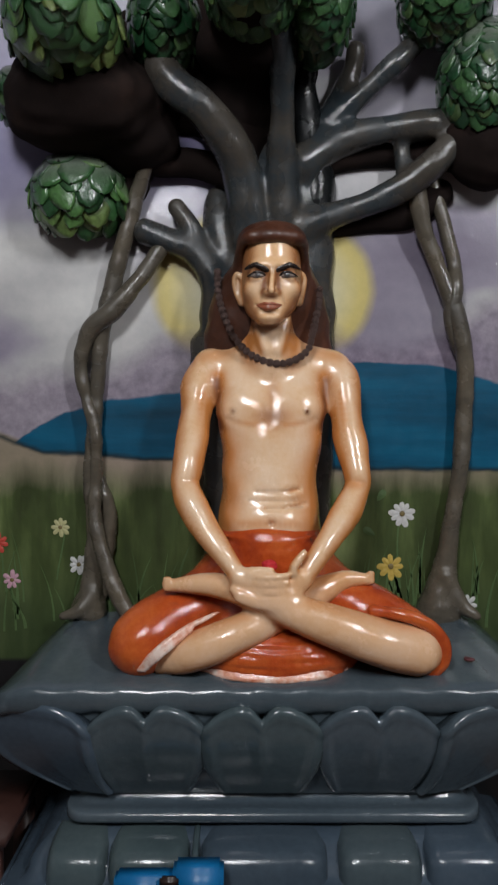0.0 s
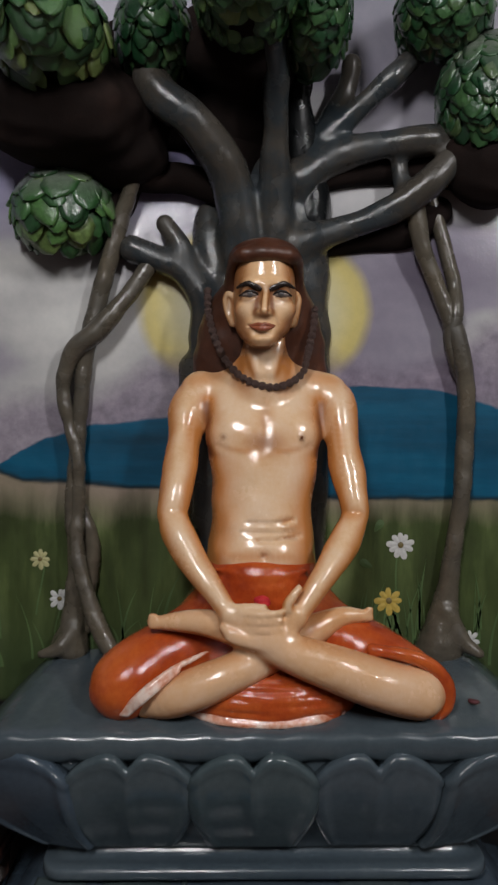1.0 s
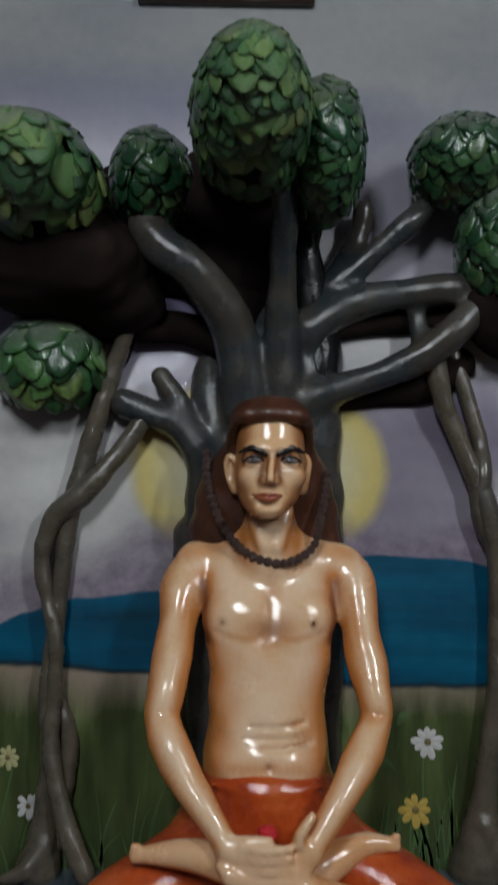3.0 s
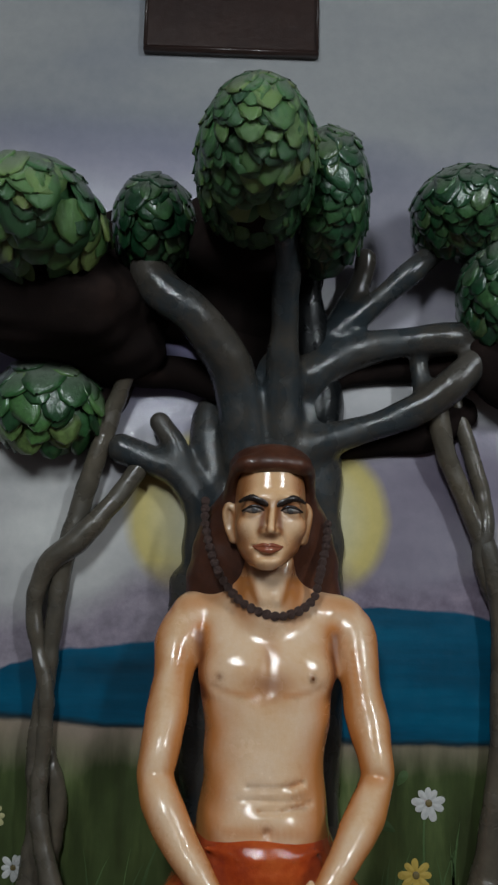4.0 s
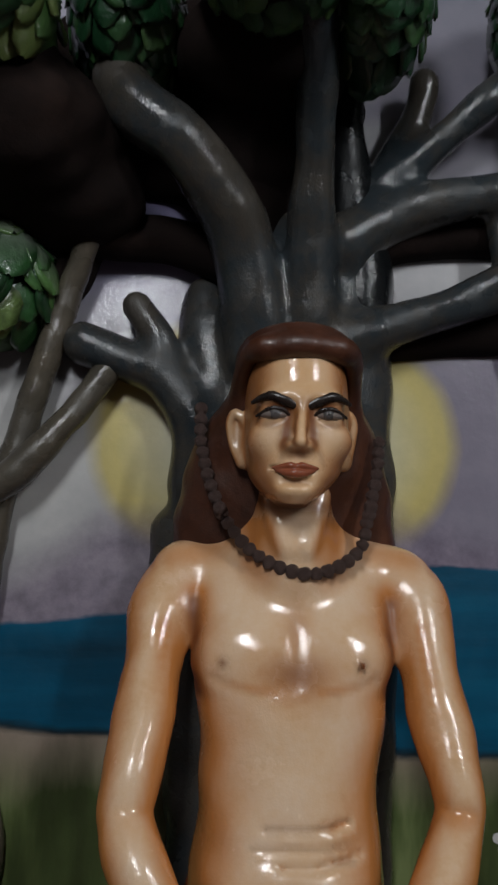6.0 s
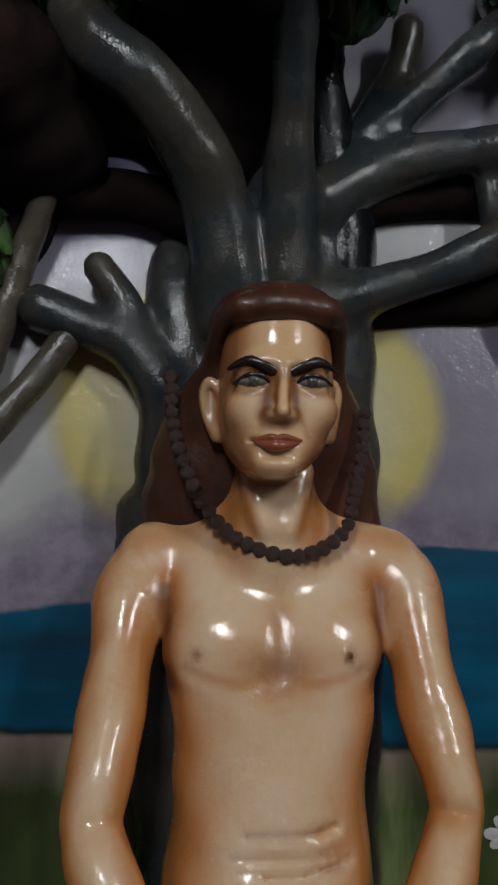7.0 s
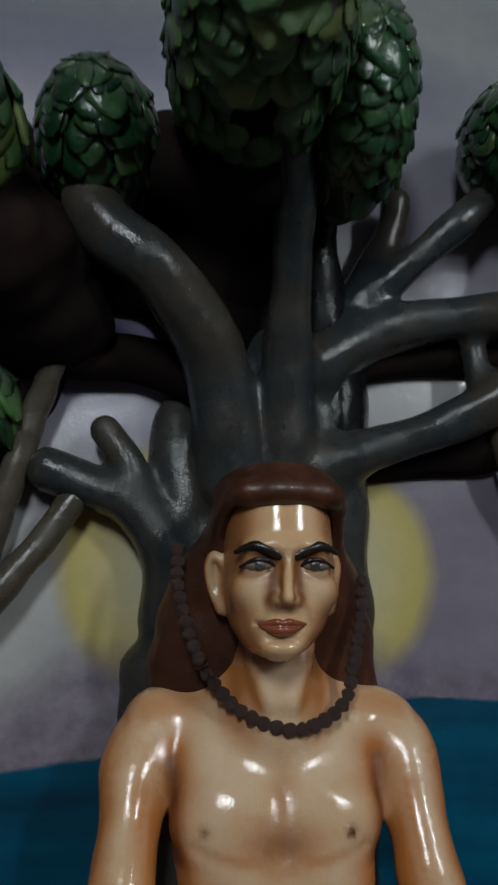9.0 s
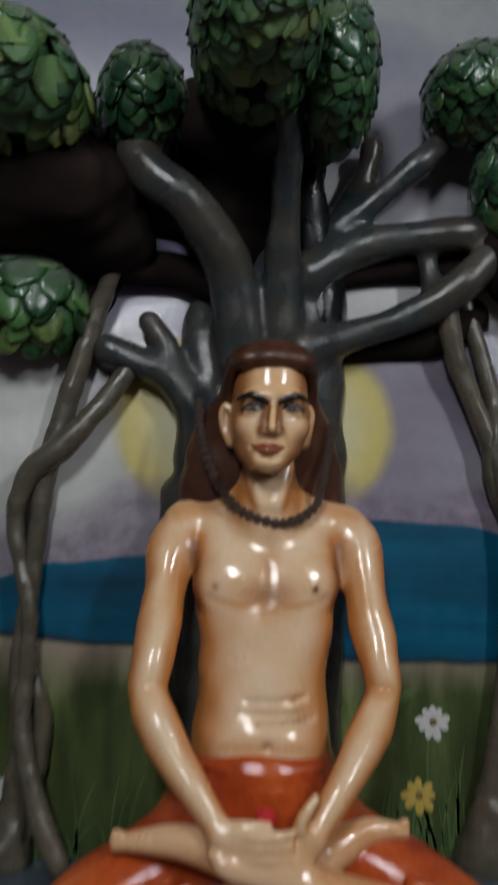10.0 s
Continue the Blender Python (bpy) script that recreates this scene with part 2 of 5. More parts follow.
def mural():
    """The painted landscape: cloudy sky, a low sun, violet hills, a blue lake and a meadow."""
    m, tree, shader = material("mural_paint")
    co = tree.nodes.new("ShaderNodeTexCoord")
    sep = tree.nodes.new("ShaderNodeSeparateXYZ")
    tree.links.new(co.outputs["Object"], sep.inputs[0])
    x, z = sep.outputs[0], sep.outputs[2]
    warp = noise_tex(tree, 3.0, 5, 0.6)
    wob = calc(tree, "SUBTRACT", warp.outputs[0], 0.5)
    fine = noise_tex(tree, 30, 5, 0.65)
    # clouds: broad, nearly level brush strokes
    cloud = noise_tex(tree, 1.0, 3, 0.45, stretch=(1.3, 1, 2.9))
    sky = ramp(tree, cloud.outputs[0], [(0.32, (0.20, 0.17, 0.23)), (0.43, (0.29, 0.26, 0.32)), (0.50, (0.49, 0.475, 0.47)), (0.60, (0.72, 0.70, 0.67))])
    high = calc(tree, "MULTIPLY", calc(tree, "SUBTRACT", z, 2.25), 2.0, clamp=True)
    upper = ramp(tree, cloud.outputs[0], [(0.32, (0.21, 0.22, 0.26)), (0.5, (0.30, 0.302, 0.31)), (0.7, (0.37, 0.365, 0.36))])
    colour = mix(tree, high, sky.outputs[0], upper.outputs[0])
    mauve = calc(tree, "MULTIPLY", calc(tree, "SUBTRACT", z, 1.90), 5.0, clamp=True)
    mauve = calc(tree, "MULTIPLY", calc(tree, "MULTIPLY", mauve, calc(tree, "SUBTRACT", 1.0, high)), 0.85)
    mauve = calc(tree, "MULTIPLY", mauve, calc(tree, "MULTIPLY_ADD", calc(tree, "MULTIPLY", x, -9.0, clamp=True), 0.85, 0.15))
    colour = mix(tree, mauve, colour, (0.30, 0.27, 0.47))
    # the sun: a pale disc with a yellow rim
    dx = calc(tree, "DIVIDE", calc(tree, "SUBTRACT", x, SUN_X), SUN_RX)
    dz = calc(tree, "DIVIDE", calc(tree, "SUBTRACT", z, SUN_Z), SUN_RZ)
    rad = calc(tree, "SQRT", calc(tree, "ADD", calc(tree, "MULTIPLY", dx, dx), calc(tree, "MULTIPLY", dz, dz)))
    rad = calc(tree, "ADD", rad, calc(tree, "MULTIPLY", wob, 0.12))
    disc = ramp(tree, rad, [(0.50, (0.68, 0.64, 0.46)), (0.84, (0.66, 0.54, 0.19)), (1.0, (0.52, 0.42, 0.16))])
    edge = ramp(tree, rad, [(0.90, (1, 1, 1)), (1.0, (0, 0, 0))])
    # hills
    hill_top = ramp(tree, calc(tree, "MULTIPLY_ADD", x, 0.7, 0.5), [(0.0, (0.40,) * 3), (0.22, (0.44,) * 3), (0.37, (0.70,) * 3), (0.6, (0.72,) * 3), (0.78, (0.62,) * 3), (1.0, (0.90,) * 3)], "EASE")
    under_hill = calc(tree, "SUBTRACT", calc(tree, "MULTIPLY_ADD", hill_top.outputs[0], 0.40, 1.38), calc(tree, "ADD", z, calc(tree, "MULTIPLY", wob, 0.16)))
    hill = calc(tree, "MULTIPLY_ADD", under_hill, 14.0, 0.5, clamp=True)
    hill_colour = ramp(tree, fine.outputs[0], [(0.3, (0.17, 0.13, 0.18)), (0.5, (0.235, 0.19, 0.25)), (0.7, (0.30, 0.25, 0.31))])
    colour = mix(tree, edge.outputs[0], colour, disc.outputs[0])
    colour = mix(tree, calc(tree, "MULTIPLY", hill, 0.85), colour, hill_colour.outputs[0])
    # the lake
    u = calc(tree, "MULTIPLY_ADD", x, 0.7, 0.5)
    top = ramp(tree, u, [(0.04, (0.18,) * 3), (0.10, (0.38,) * 3), (0.16, (0.52,) * 3), (0.24, (0.62,) * 3), (0.37, (0.68,) * 3), (0.70, (0.94,) * 3), (0.85, (0.90,) * 3), (0.98, (0.74,) * 3)])
    low = ramp(tree, u, [(0.04, (0.32,) * 3), (0.12, (0.19,) * 3), (0.30, (0.14,) * 3), (0.62, (0.06,) * 3), (0.96, (0.04,) * 3)])
    ragged = calc(tree, "MULTIPLY", calc(tree, "SUBTRACT", noise_tex(tree, 9, 3, 0.6, stretch=(1, 1, 3)).outputs[0], 0.5), 0.02)
    zr = calc(tree, "ADD", z, ragged)
    below_top = calc(tree, "MULTIPLY_ADD", calc(tree, "SUBTRACT", calc(tree, "MULTIPLY_ADD", top.outputs[0], 0.32, 1.288), zr), 160, 0.5, clamp=True)
    above_low = calc(tree, "MULTIPLY_ADD", calc(tree, "SUBTRACT", zr, calc(tree, "MULTIPLY_ADD", low.outputs[0], 0.32, 1.288)), 160, 0.5, clamp=True)
    lake = calc(tree, "MULTIPLY", below_top, above_low)
    swash = noise_tex(tree, 2.2, 5, 0.6, stretch=(1, 1, 7))
    water = ramp(tree, swash.outputs[0], [(0.3, (0.002, 0.048, 0.092)), (0.5, (0.002, 0.078, 0.150)), (0.7, (0.003, 0.112, 0.205))])
    # the meadow: upright brush strokes, paler by the shore
    blades = noise_tex(tree, 3.0, 4, 0.55, stretch=(5, 1, 1.0))
    patch = noise_tex(tree, 3.0, 3, 0.5)
    grass = ramp(tree, blades.outputs[0], [(0.30, (0.040, 0.053, 0.018)), (0.46, (0.062, 0.086, 0.028)), (0.58, (0.102, 0.136, 0.046)), (0.72, (0.20, 0.245, 0.095))])
    shore = ramp(tree, patch.outputs[0], [(0.3, (0.22, 0.19, 0.12)), (0.55, (0.29, 0.235, 0.17)), (0.75, (0.37, 0.29, 0.24))])
    near = calc(tree, "MULTIPLY_ADD", calc(tree, "SUBTRACT", z, 1.232), 11.0, calc(tree, "MULTIPLY", calc(tree, "SUBTRACT", blades.outputs[0], 0.5), 1.3), clamp=True)
    meadow = mix(tree, near, grass.outputs[0], shore.outputs[0])
    deep = calc(tree, "MULTIPLY_ADD", calc(tree, "SUBTRACT", 1.06, z), 5.0, calc(tree, "MULTIPLY", calc(tree, "SUBTRACT", blades.outputs[0], 0.5), 2.0), clamp=True)
    meadow = mix(tree, calc(tree, "MULTIPLY", deep, 0.8), meadow, (0.030, 0.050, 0.020))
    land = calc(tree, "MULTIPLY_ADD", calc(tree, "SUBTRACT", calc(tree, "MULTIPLY_ADD", low.outputs[0], 0.32, 1.30), zr), 90, 0.5, clamp=True)
    colour = mix(tree, land, colour, meadow)
    colour = mix(tree, lake, colour, water.outputs[0])
    bank = calc(tree, "SUBTRACT", 1.0, calc(tree, "MULTIPLY", calc(tree, "ABSOLUTE", calc(tree, "SUBTRACT", zr, calc(tree, "MULTIPLY_ADD", low.outputs[0], 0.32, 1.290))), 95), clamp=True)
    colour = mix(tree, calc(tree, "MULTIPLY", bank, 0.9), colour, (0.010, 0.022, 0.026))
    # the wall turns near-black below a height of 0.80
    low_black = calc(tree, "MULTIPLY_ADD", calc(tree, "SUBTRACT", 0.80, z), 90, 0.5, clamp=True)
    colour = mix(tree, low_black, colour, (0.012, 0.012, 0.013))
    streak = ramp(tree, fine.outputs[0], [(0.3, (0.80, 0.81, 0.82)), (0.7, (0.90, 0.90, 0.90))])
    tree.links.new(mix(tree, 1.0, colour, streak.outputs[0], "MULTIPLY"), shader.inputs["Base Color"])
    tree.links.new(calc(tree, "MULTIPLY_ADD", fine.outputs[0], 0.3, 0.22), shader.inputs["Roughness"])
    relief = calc(tree, "ADD", calc(tree, "MULTIPLY", noise_tex(tree, 110, 3, 0.6).outputs[0], 0.45), noise_tex(tree, 22, 4, 0.6).outputs[0])
    bumped(tree, shader, relief, 0.08, 0.005)
    skin = node(tree, "ShaderNodeBump", Strength=0.32, Distance=0.005)
    tree.links.new(relief, skin.inputs["Height"])
    tree.links.new(skin.outputs["Normal"], shader.inputs["Coat Normal"])
    shader.inputs["Coat Weight"].default_value = 0.34
    shader.inputs["Specular IOR Level"].default_value = 0.28
    shader.inputs["Coat Roughness"].default_value = 0.08
    return m


SUN_X, SUN_Z, SUN_RX, SUN_RZ = 0.036, 1.775, 0.305, 0.235
MURAL = mural()


# ---- geometry helpers ----
def mesh_of(name, verts, faces, mats, slots=None, smooth=True):
    me = bpy.data.meshes.new(name)
    me.from_pydata([tuple(v) for v in verts], [], [tuple(f) for f in faces])
    for m in mats if isinstance(mats, (list, tuple)) else [mats]:
        me.materials.append(m)
    if slots is not None:
        me.polygons.foreach_set("material_index", np.asarray(slots, dtype=np.int32))
    me.polygons.foreach_set("use_smooth", np.full(len(me.polygons), smooth))
    me.update()
    return me


def part(name, data, mat, parent, label=""):
    """One mesh object under a thing or a part; data is a bmesh or a mesh."""
    if isinstance(data, bmesh.types.BMesh):
        me = bpy.data.meshes.new(name)
        data.to_mesh(me)
        data.free()
        me.materials.append(mat)
        data = me
    ob = new(name, data)
    ob.parent = parent
    return tagged(ob, label)


def thing(name, label, category, at=(0, 0, 0), group="", kind=""):
    ob = new(name)
    ob.location = at
    ob.empty_display_size = 0.05
    return tagged(ob, label, category, group, kind)


def block(x0, x1, y0, y1, z0, z1, bevel=0.0, segments=2):
    bm = bmesh.new()
    bmesh.ops.create_cube(bm, size=1)
    for v in bm.verts:
        v.co = ((x0 + x1) / 2 + v.co.x * (x1 - x0), (y0 + y1) / 2 + v.co.y * (y1 - y0), (z0 + z1) / 2 + v.co.z * (z1 - z0))
    if bevel:
        bmesh.ops.bevel(bm, geom=bm.edges[:], offset=bevel, segments=segments, affect="EDGES")
    for f in bm.faces:
        f.smooth = bevel > 0
    return bm


def glide(points, n=6):
    """A smooth curve (Catmull-Rom) through rows of numbers."""
    p = np.array(points, dtype=float)
    p = np.vstack((2 * p[0] - p[1], p, 2 * p[-1] - p[-2]))
    out = []
    for i in range(1, len(p) - 2):
        for s in np.arange(n) / n:
            out.append(0.5 * (2 * p[i] + (p[i + 1] - p[i - 1]) * s + (2 * p[i - 1] - 5 * p[i] + 4 * p[i + 1] - p[i + 2]) * s * s + (3 * p[i] - p[i - 1] - 3 * p[i + 1] + p[i + 2]) * s ** 3))
    out.append(p[-2])
    return np.array(out)


class Clay:
    """A modelled body: rounded forms melted into one another on a grid of cells, then skinned."""

    def __init__(self, low, high, step):
        self.low, self.step = np.array(low, dtype=float), step
        self.n = np.ceil((np.array(high) - self.low) / step).astype(int) + 1
        self.f = np.full(self.n, 1.0, dtype=np.float32)

    def region(self, low, high):
        a = np.clip(np.floor((np.array(low) - self.low) / self.step).astype(int), 0, self.n)
        b = np.clip(np.ceil((np.array(high) - self.low) / self.step).astype(int) + 1, 0, self.n)
        if np.any(b <= a):
            return None, None
        axes = [(self.low[i] + self.step * np.arange(a[i], b[i])).astype(np.float32) for i in range(3)]
        return tuple(slice(a[i], b[i]) for i in range(3)), np.meshgrid(*axes, indexing="ij", sparse=True)

    def melt(self, where, d, k, cut=False):
        f = self.f[where]
        d = -d if cut else d
        h = np.maximum(k - np.abs(f - d), 0) / k
        m = h * h * k * 0.25
        self.f[where] = np.maximum(f, d) + m if cut else np.minimum(f, d) - m

    def limb(self, points, k=0.02, n=5, cut=False):
        """A round tapered limb through rows (x, y, z, radius)."""
        c = glide(points, n) if n > 1 else np.array(points, dtype=float)
        pad = 2.0 * k + 2 * self.step
        edge = c[:, 3].max() + pad + self.step
        lo, hi = c[:, :3].min(0) - edge, c[:, :3].max(0) + edge
        where, _ = self.region(lo, hi)
        if where is None:
            return
        d = np.full([s.stop - s.start for s in where], 1.0, dtype=np.float32)
        for p, q in zip(c[:-1], c[1:]):
            r = max(p[3], q[3]) + pad
            w, (x, y, z) = self.region(np.minimum(p[:3], q[:3]) - r, np.maximum(p[:3], q[:3]) + r)
            if w is None:
                continue
            a = q[:3] - p[:3]
            t = np.clip(((x - p[0]) * a[0] + (y - p[1]) * a[1] + (z - p[2]) * a[2]) / max(a @ a, 1e-9), 0, 1)
            e = np.sqrt((x - p[0] - t * a[0]) ** 2 + (y - p[1] - t * a[1]) ** 2 + (z - p[2] - t * a[2]) ** 2) - (p[3] + t * (q[3] - p[3]))
            v = tuple(slice(w[i].start - where[i].start, w[i].stop - where[i].start) for i in range(3))
            d[v] = np.minimum(d[v], e)
        self.melt(where, d, k, cut)

    def ball(self, c, r, k=0.02, turn=(0, 0, 0), cut=False):
        """An ellipsoid with three radii, turned by degrees."""
        r = np.array(r, dtype=float)
        big = max(r) + 2 * k + 2 * self.step
        where, g = self.region(np.array(c) - big, np.array(c) + big)
        if where is None:
            return
        x, y, z = (g[i] - c[i] for i in range(3))
        if any(turn):
            m = np.array(Euler([radians(a) for a in turn]).to_matrix().inverted())
            x, y, z = (m[i][0] * x + m[i][1] * y + m[i][2] * z for i in range(3))
        k0 = np.sqrt((x / r[0]) ** 2 + (y / r[1]) ** 2 + (z / r[2]) ** 2)
        k1 = np.sqrt((x / r[0] ** 2) ** 2 + (y / r[1] ** 2) ** 2 + (z / r[2] ** 2) ** 2) + 1e-6
        self.melt(where, (k0 * (k0 - 1) / k1).astype(np.float32), k, cut)

    def loft(self, rows, k=0.02, power=2.0, cut=False):
        """A body of oval slices: rows (z, x, y, half width, half depth), from low to high."""
        c = glide(rows, 6)
        pad = 2 * k + 2 * self.step
        lo = ((c[:, 1] - c[:, 3]).min() - pad, (c[:, 2] - c[:, 4]).min() - pad, c[0, 0] - pad)
        hi = ((c[:, 1] + c[:, 3]).max() + pad, (c[:, 2] + c[:, 4]).max() + pad, c[-1, 0] + pad)
        where, g = self.region(lo, hi)
        zz = g[2].ravel()
        s = [np.interp(zz, c[:, 0], c[:, i])[None, None, :].astype(np.float32) for i in range(1, 5)]
        q = (np.abs((g[0] - s[0]) / s[2]) ** power + np.abs((g[1] - s[1]) / s[3]) ** power) ** (1 / power)
        d = (q - 1) * np.minimum(s[2], s[3])
        d = np.maximum(d, np.maximum(c[0, 0] - g[2], g[2] - c[-1, 0]))
        self.melt(where, d.astype(np.float32), k, cut)

    def ripple(self, size, amount):
        """Uneven hand-smoothed plaster."""
        rng = np.random.default_rng(3)
        grids = [self.low[i] + self.step * np.arange(self.n[i]) for i in range(3)]
        for s, a in ((size, amount), (size * 0.45, amount * 0.5)):
            ph, kk = rng.uniform(0, 6.28, (5, 3)), rng.normal(0, 1, (5, 3)) * 2.2 / s
            for p, q in zip(ph, kk):
                self.f += (a / 3 * np.sin(grids[0] * q[0] + p[0])[:, None, None] * np.sin(grids[1] * q[1] + p[1])[None, :, None] * np.sin(grids[2] * q[2] + p[2])[None, None, :]).astype(np.float32)

    def skin(self):
        """Vertices and quads of the surface (one vertex in each cell that it crosses)."""
        f = self.f
        f[0], f[-1] = 1, 1
        f[:, 0], f[:, -1], f[:, :, 0], f[:, :, -1] = 1, 1, 1, 1
        inside = f < 0
        cells = np.zeros(np.array(f.shape) - 1, dtype=np.int8)
        corners = [(i, j, k) for i in (0, 1) for j in (0, 1) for k in (0, 1)]
        for i, j, k in corners:
            cells += inside[i:f.shape[0] - 1 + i, j:f.shape[1] - 1 + j, k:f.shape[2] - 1 + k]
        at = np.argwhere((cells > 0) & (cells < 8))
        index = np.full(cells.shape, -1, dtype=np.int64)
        index[tuple(at.T)] = np.arange(len(at))
        value = np.stack([f[tuple((at + c).T)] for c in corners], 1)
        total, count = np.zeros((len(at), 3)), np.zeros(len(at))
        for a in range(8):
            for b in range(a + 1, 8):
                if sum(abs(p - q) for p, q in zip(corners[a], corners[b])) != 1:
                    continue
                va, vb = value[:, a], value[:, b]
                hit = (va < 0) != (vb < 0)
                t = va[hit] / (va[hit] - vb[hit])
                total[hit] += np.array(corners[a]) + t[:, None] * (np.array(corners[b]) - np.array(corners[a]))
                count[hit] += 1
        verts = self.low + self.step * (at + total / count[:, None])
        quads = []
        for ax in range(3):
            u, v = (ax + 1) % 3, (ax + 2) % 3
            here = [slice(None)] * 3
            there = [slice(None)] * 3
            here[ax], there[ax] = slice(0, -1), slice(1, None)
            a, b = inside[tuple(here)], inside[tuple(there)]
            e = np.argwhere(a != b)
            e = e[(e[:, u] > 0) & (e[:, v] > 0) & (e[:, u] < f.shape[u] - 1) & (e[:, v] < f.shape[v] - 1)]
            du, dv = np.eye(3, dtype=int)[u], np.eye(3, dtype=int)[v]
            q = np.stack([index[tuple(o.T)] for o in (e - du - dv, e - dv, e, e - du)], 1)
            flip = ~a[tuple(e.T)]
            q[flip] = q[flip][:, ::-1]
            quads.append(q)
        return verts, np.vstack(quads)


def gather(pieces):
    """Joins (verts, faces) bodies: vertices, faces and a slot number for each face."""
    verts, faces, slots, base = [], [], [], 0
    for slot, (v, f) in pieces:
        verts.append(np.asarray(v))
        faces.extend((np.asarray(f) + base).tolist())
        slots.extend([slot] * len(f))
        base += len(v)
    return np.vstack(verts), faces, slots


# ---- the room ----
def flat_wall(name, bm, mat, label):
    ob = part(name, bm, mat, None)
    return tagged(ob, label, "wall", kind="structure")


WALL = 2.13
mural_wall = flat_wall("wall_north", block(-2.6, 2.6, WALL, WALL + 0.2, 0, 3.5), MURAL, "glossy painted landscape mural with lake and meadow")
flat_wall("wall_west", block(-2.8, -2.6, -2, WALL + 0.2, 0, 3.5), PLASTER, "plain grey plaster wall")
flat_wall("wall_east", block(2.6, 2.8, -2, WALL + 0.2, 0, 3.5), PLASTER, "plain grey plaster wall")
flat_wall("wall_south", block(-2.6, 2.6, -2.2, -2, 0, 3.5), PLASTER, "plain grey plaster wall")
tagged(part("ceiling", block(-2.8, 2.8, -2.2, WALL + 0.2, 3.5, 3.6), PLASTER, None), "plain plaster ceiling", "ceiling", kind="structure")
tagged(part("floor", block(-2.8, 2.8, -2.2, WALL + 0.2, -0.1, 0), FLOOR, None), "dark reddish brown floor", "floor", kind="structure")

# ---- the lotus pedestal ----
PED_X, PED_HALF = 0.055, 0.575
pedestal = thing("lotus_pedestal", "grey-blue painted lotus pedestal with carved petals against the mural", "pedestal", (PED_X, 1.9, 0))


def profile_body(half, rows):
    """A body against the wall: rows (z, y of its front, how much narrower it is on each side)."""
    c = glide(rows, 5)
    verts, faces = [], []
    for z, y, inset in c:
        w = half - inset
        r = min(0.05, w * 0.2)
        ring = [(-w, WALL)] + [(-w + r - r * math.cos(a), y + r - r * math.sin(a)) for a in np.linspace(0, math.pi / 2, 6)]
        ring += [(w - r + r * math.sin(a), y + r - r * math.cos(a)) for a in np.linspace(0, math.pi / 2, 6)] + [(w, WALL)]
        verts += [(x, yy - 1.9, z) for x, yy in ring]
    m = 14
    for i in range(len(c) - 1):
        faces += [(i * m + j, i * m + j + 1, (i + 1) * m + j + 1, (i + 1) * m + j) for j in range(m - 1)]
    faces.append(tuple(range((len(c) - 1) * m, len(c) * m)))
    return verts, faces


v, f = profile_body(PED_HALF, [(0.575, 1.84, 0.16), (0.63, 1.81, 0.11), (0.70, 1.785, 0.055), (0.76, 1.762, 0.02), (0.822, 1.748, 0.0)])
part("core", mesh_of("core", v, f, STONE), None, pedestal)

# top slab: it rises a little towards the wall and rolls over at its front edge
slab_rows = [(0.800, 1.742), (0.812, 1.730), (0.840, 1.727), (0.851, 1.730), (0.857, 1.738), (0.863, 1.765), (0.873, 1.815), (0.884, 1.87), (0.900, 1.95), (0.925, 2.128)]
sv, sf = [], []
for z, y in slab_rows:
    s = np.interp(y, [1.728, 1.80, 2.128], [PED_HALF + 0.03, PED_HALF + 0.015, PED_HALF - 0.045])
    for i in range(41):
        a = -1 + i / 20
        sag = 0.003 * math.sin(i * 1.9 + z * 40)
        drop = 0.012 * max(0, abs(a) - 0.93) / 0.07
        sv.append((a * s, y - 1.9 + drop, z + sag - drop))
for j in range(len(slab_rows) - 1):
    sf += [(j * 41 + i, j * 41 + i + 1, (j + 1) * 41 + i + 1, (j + 1) * 41 + i) for i in range(40)]
n = len(slab_rows)
for side, order in ((0, 1), (40, -1)):
    base = len(sv)
    sv += [(sv[j * 41 + side][0], sv[j * 41 + side][1], 0.80) for j in range(n)]
    for j in range(n - 1):
        quad = (j * 41 + side, (j + 1) * 41 + side, base + j + 1, base + j)
        sf.append(quad if order > 0 else quad[::-1])
part("top_slab", mesh_of("top_slab", sv, sf, STONE), None, pedestal)


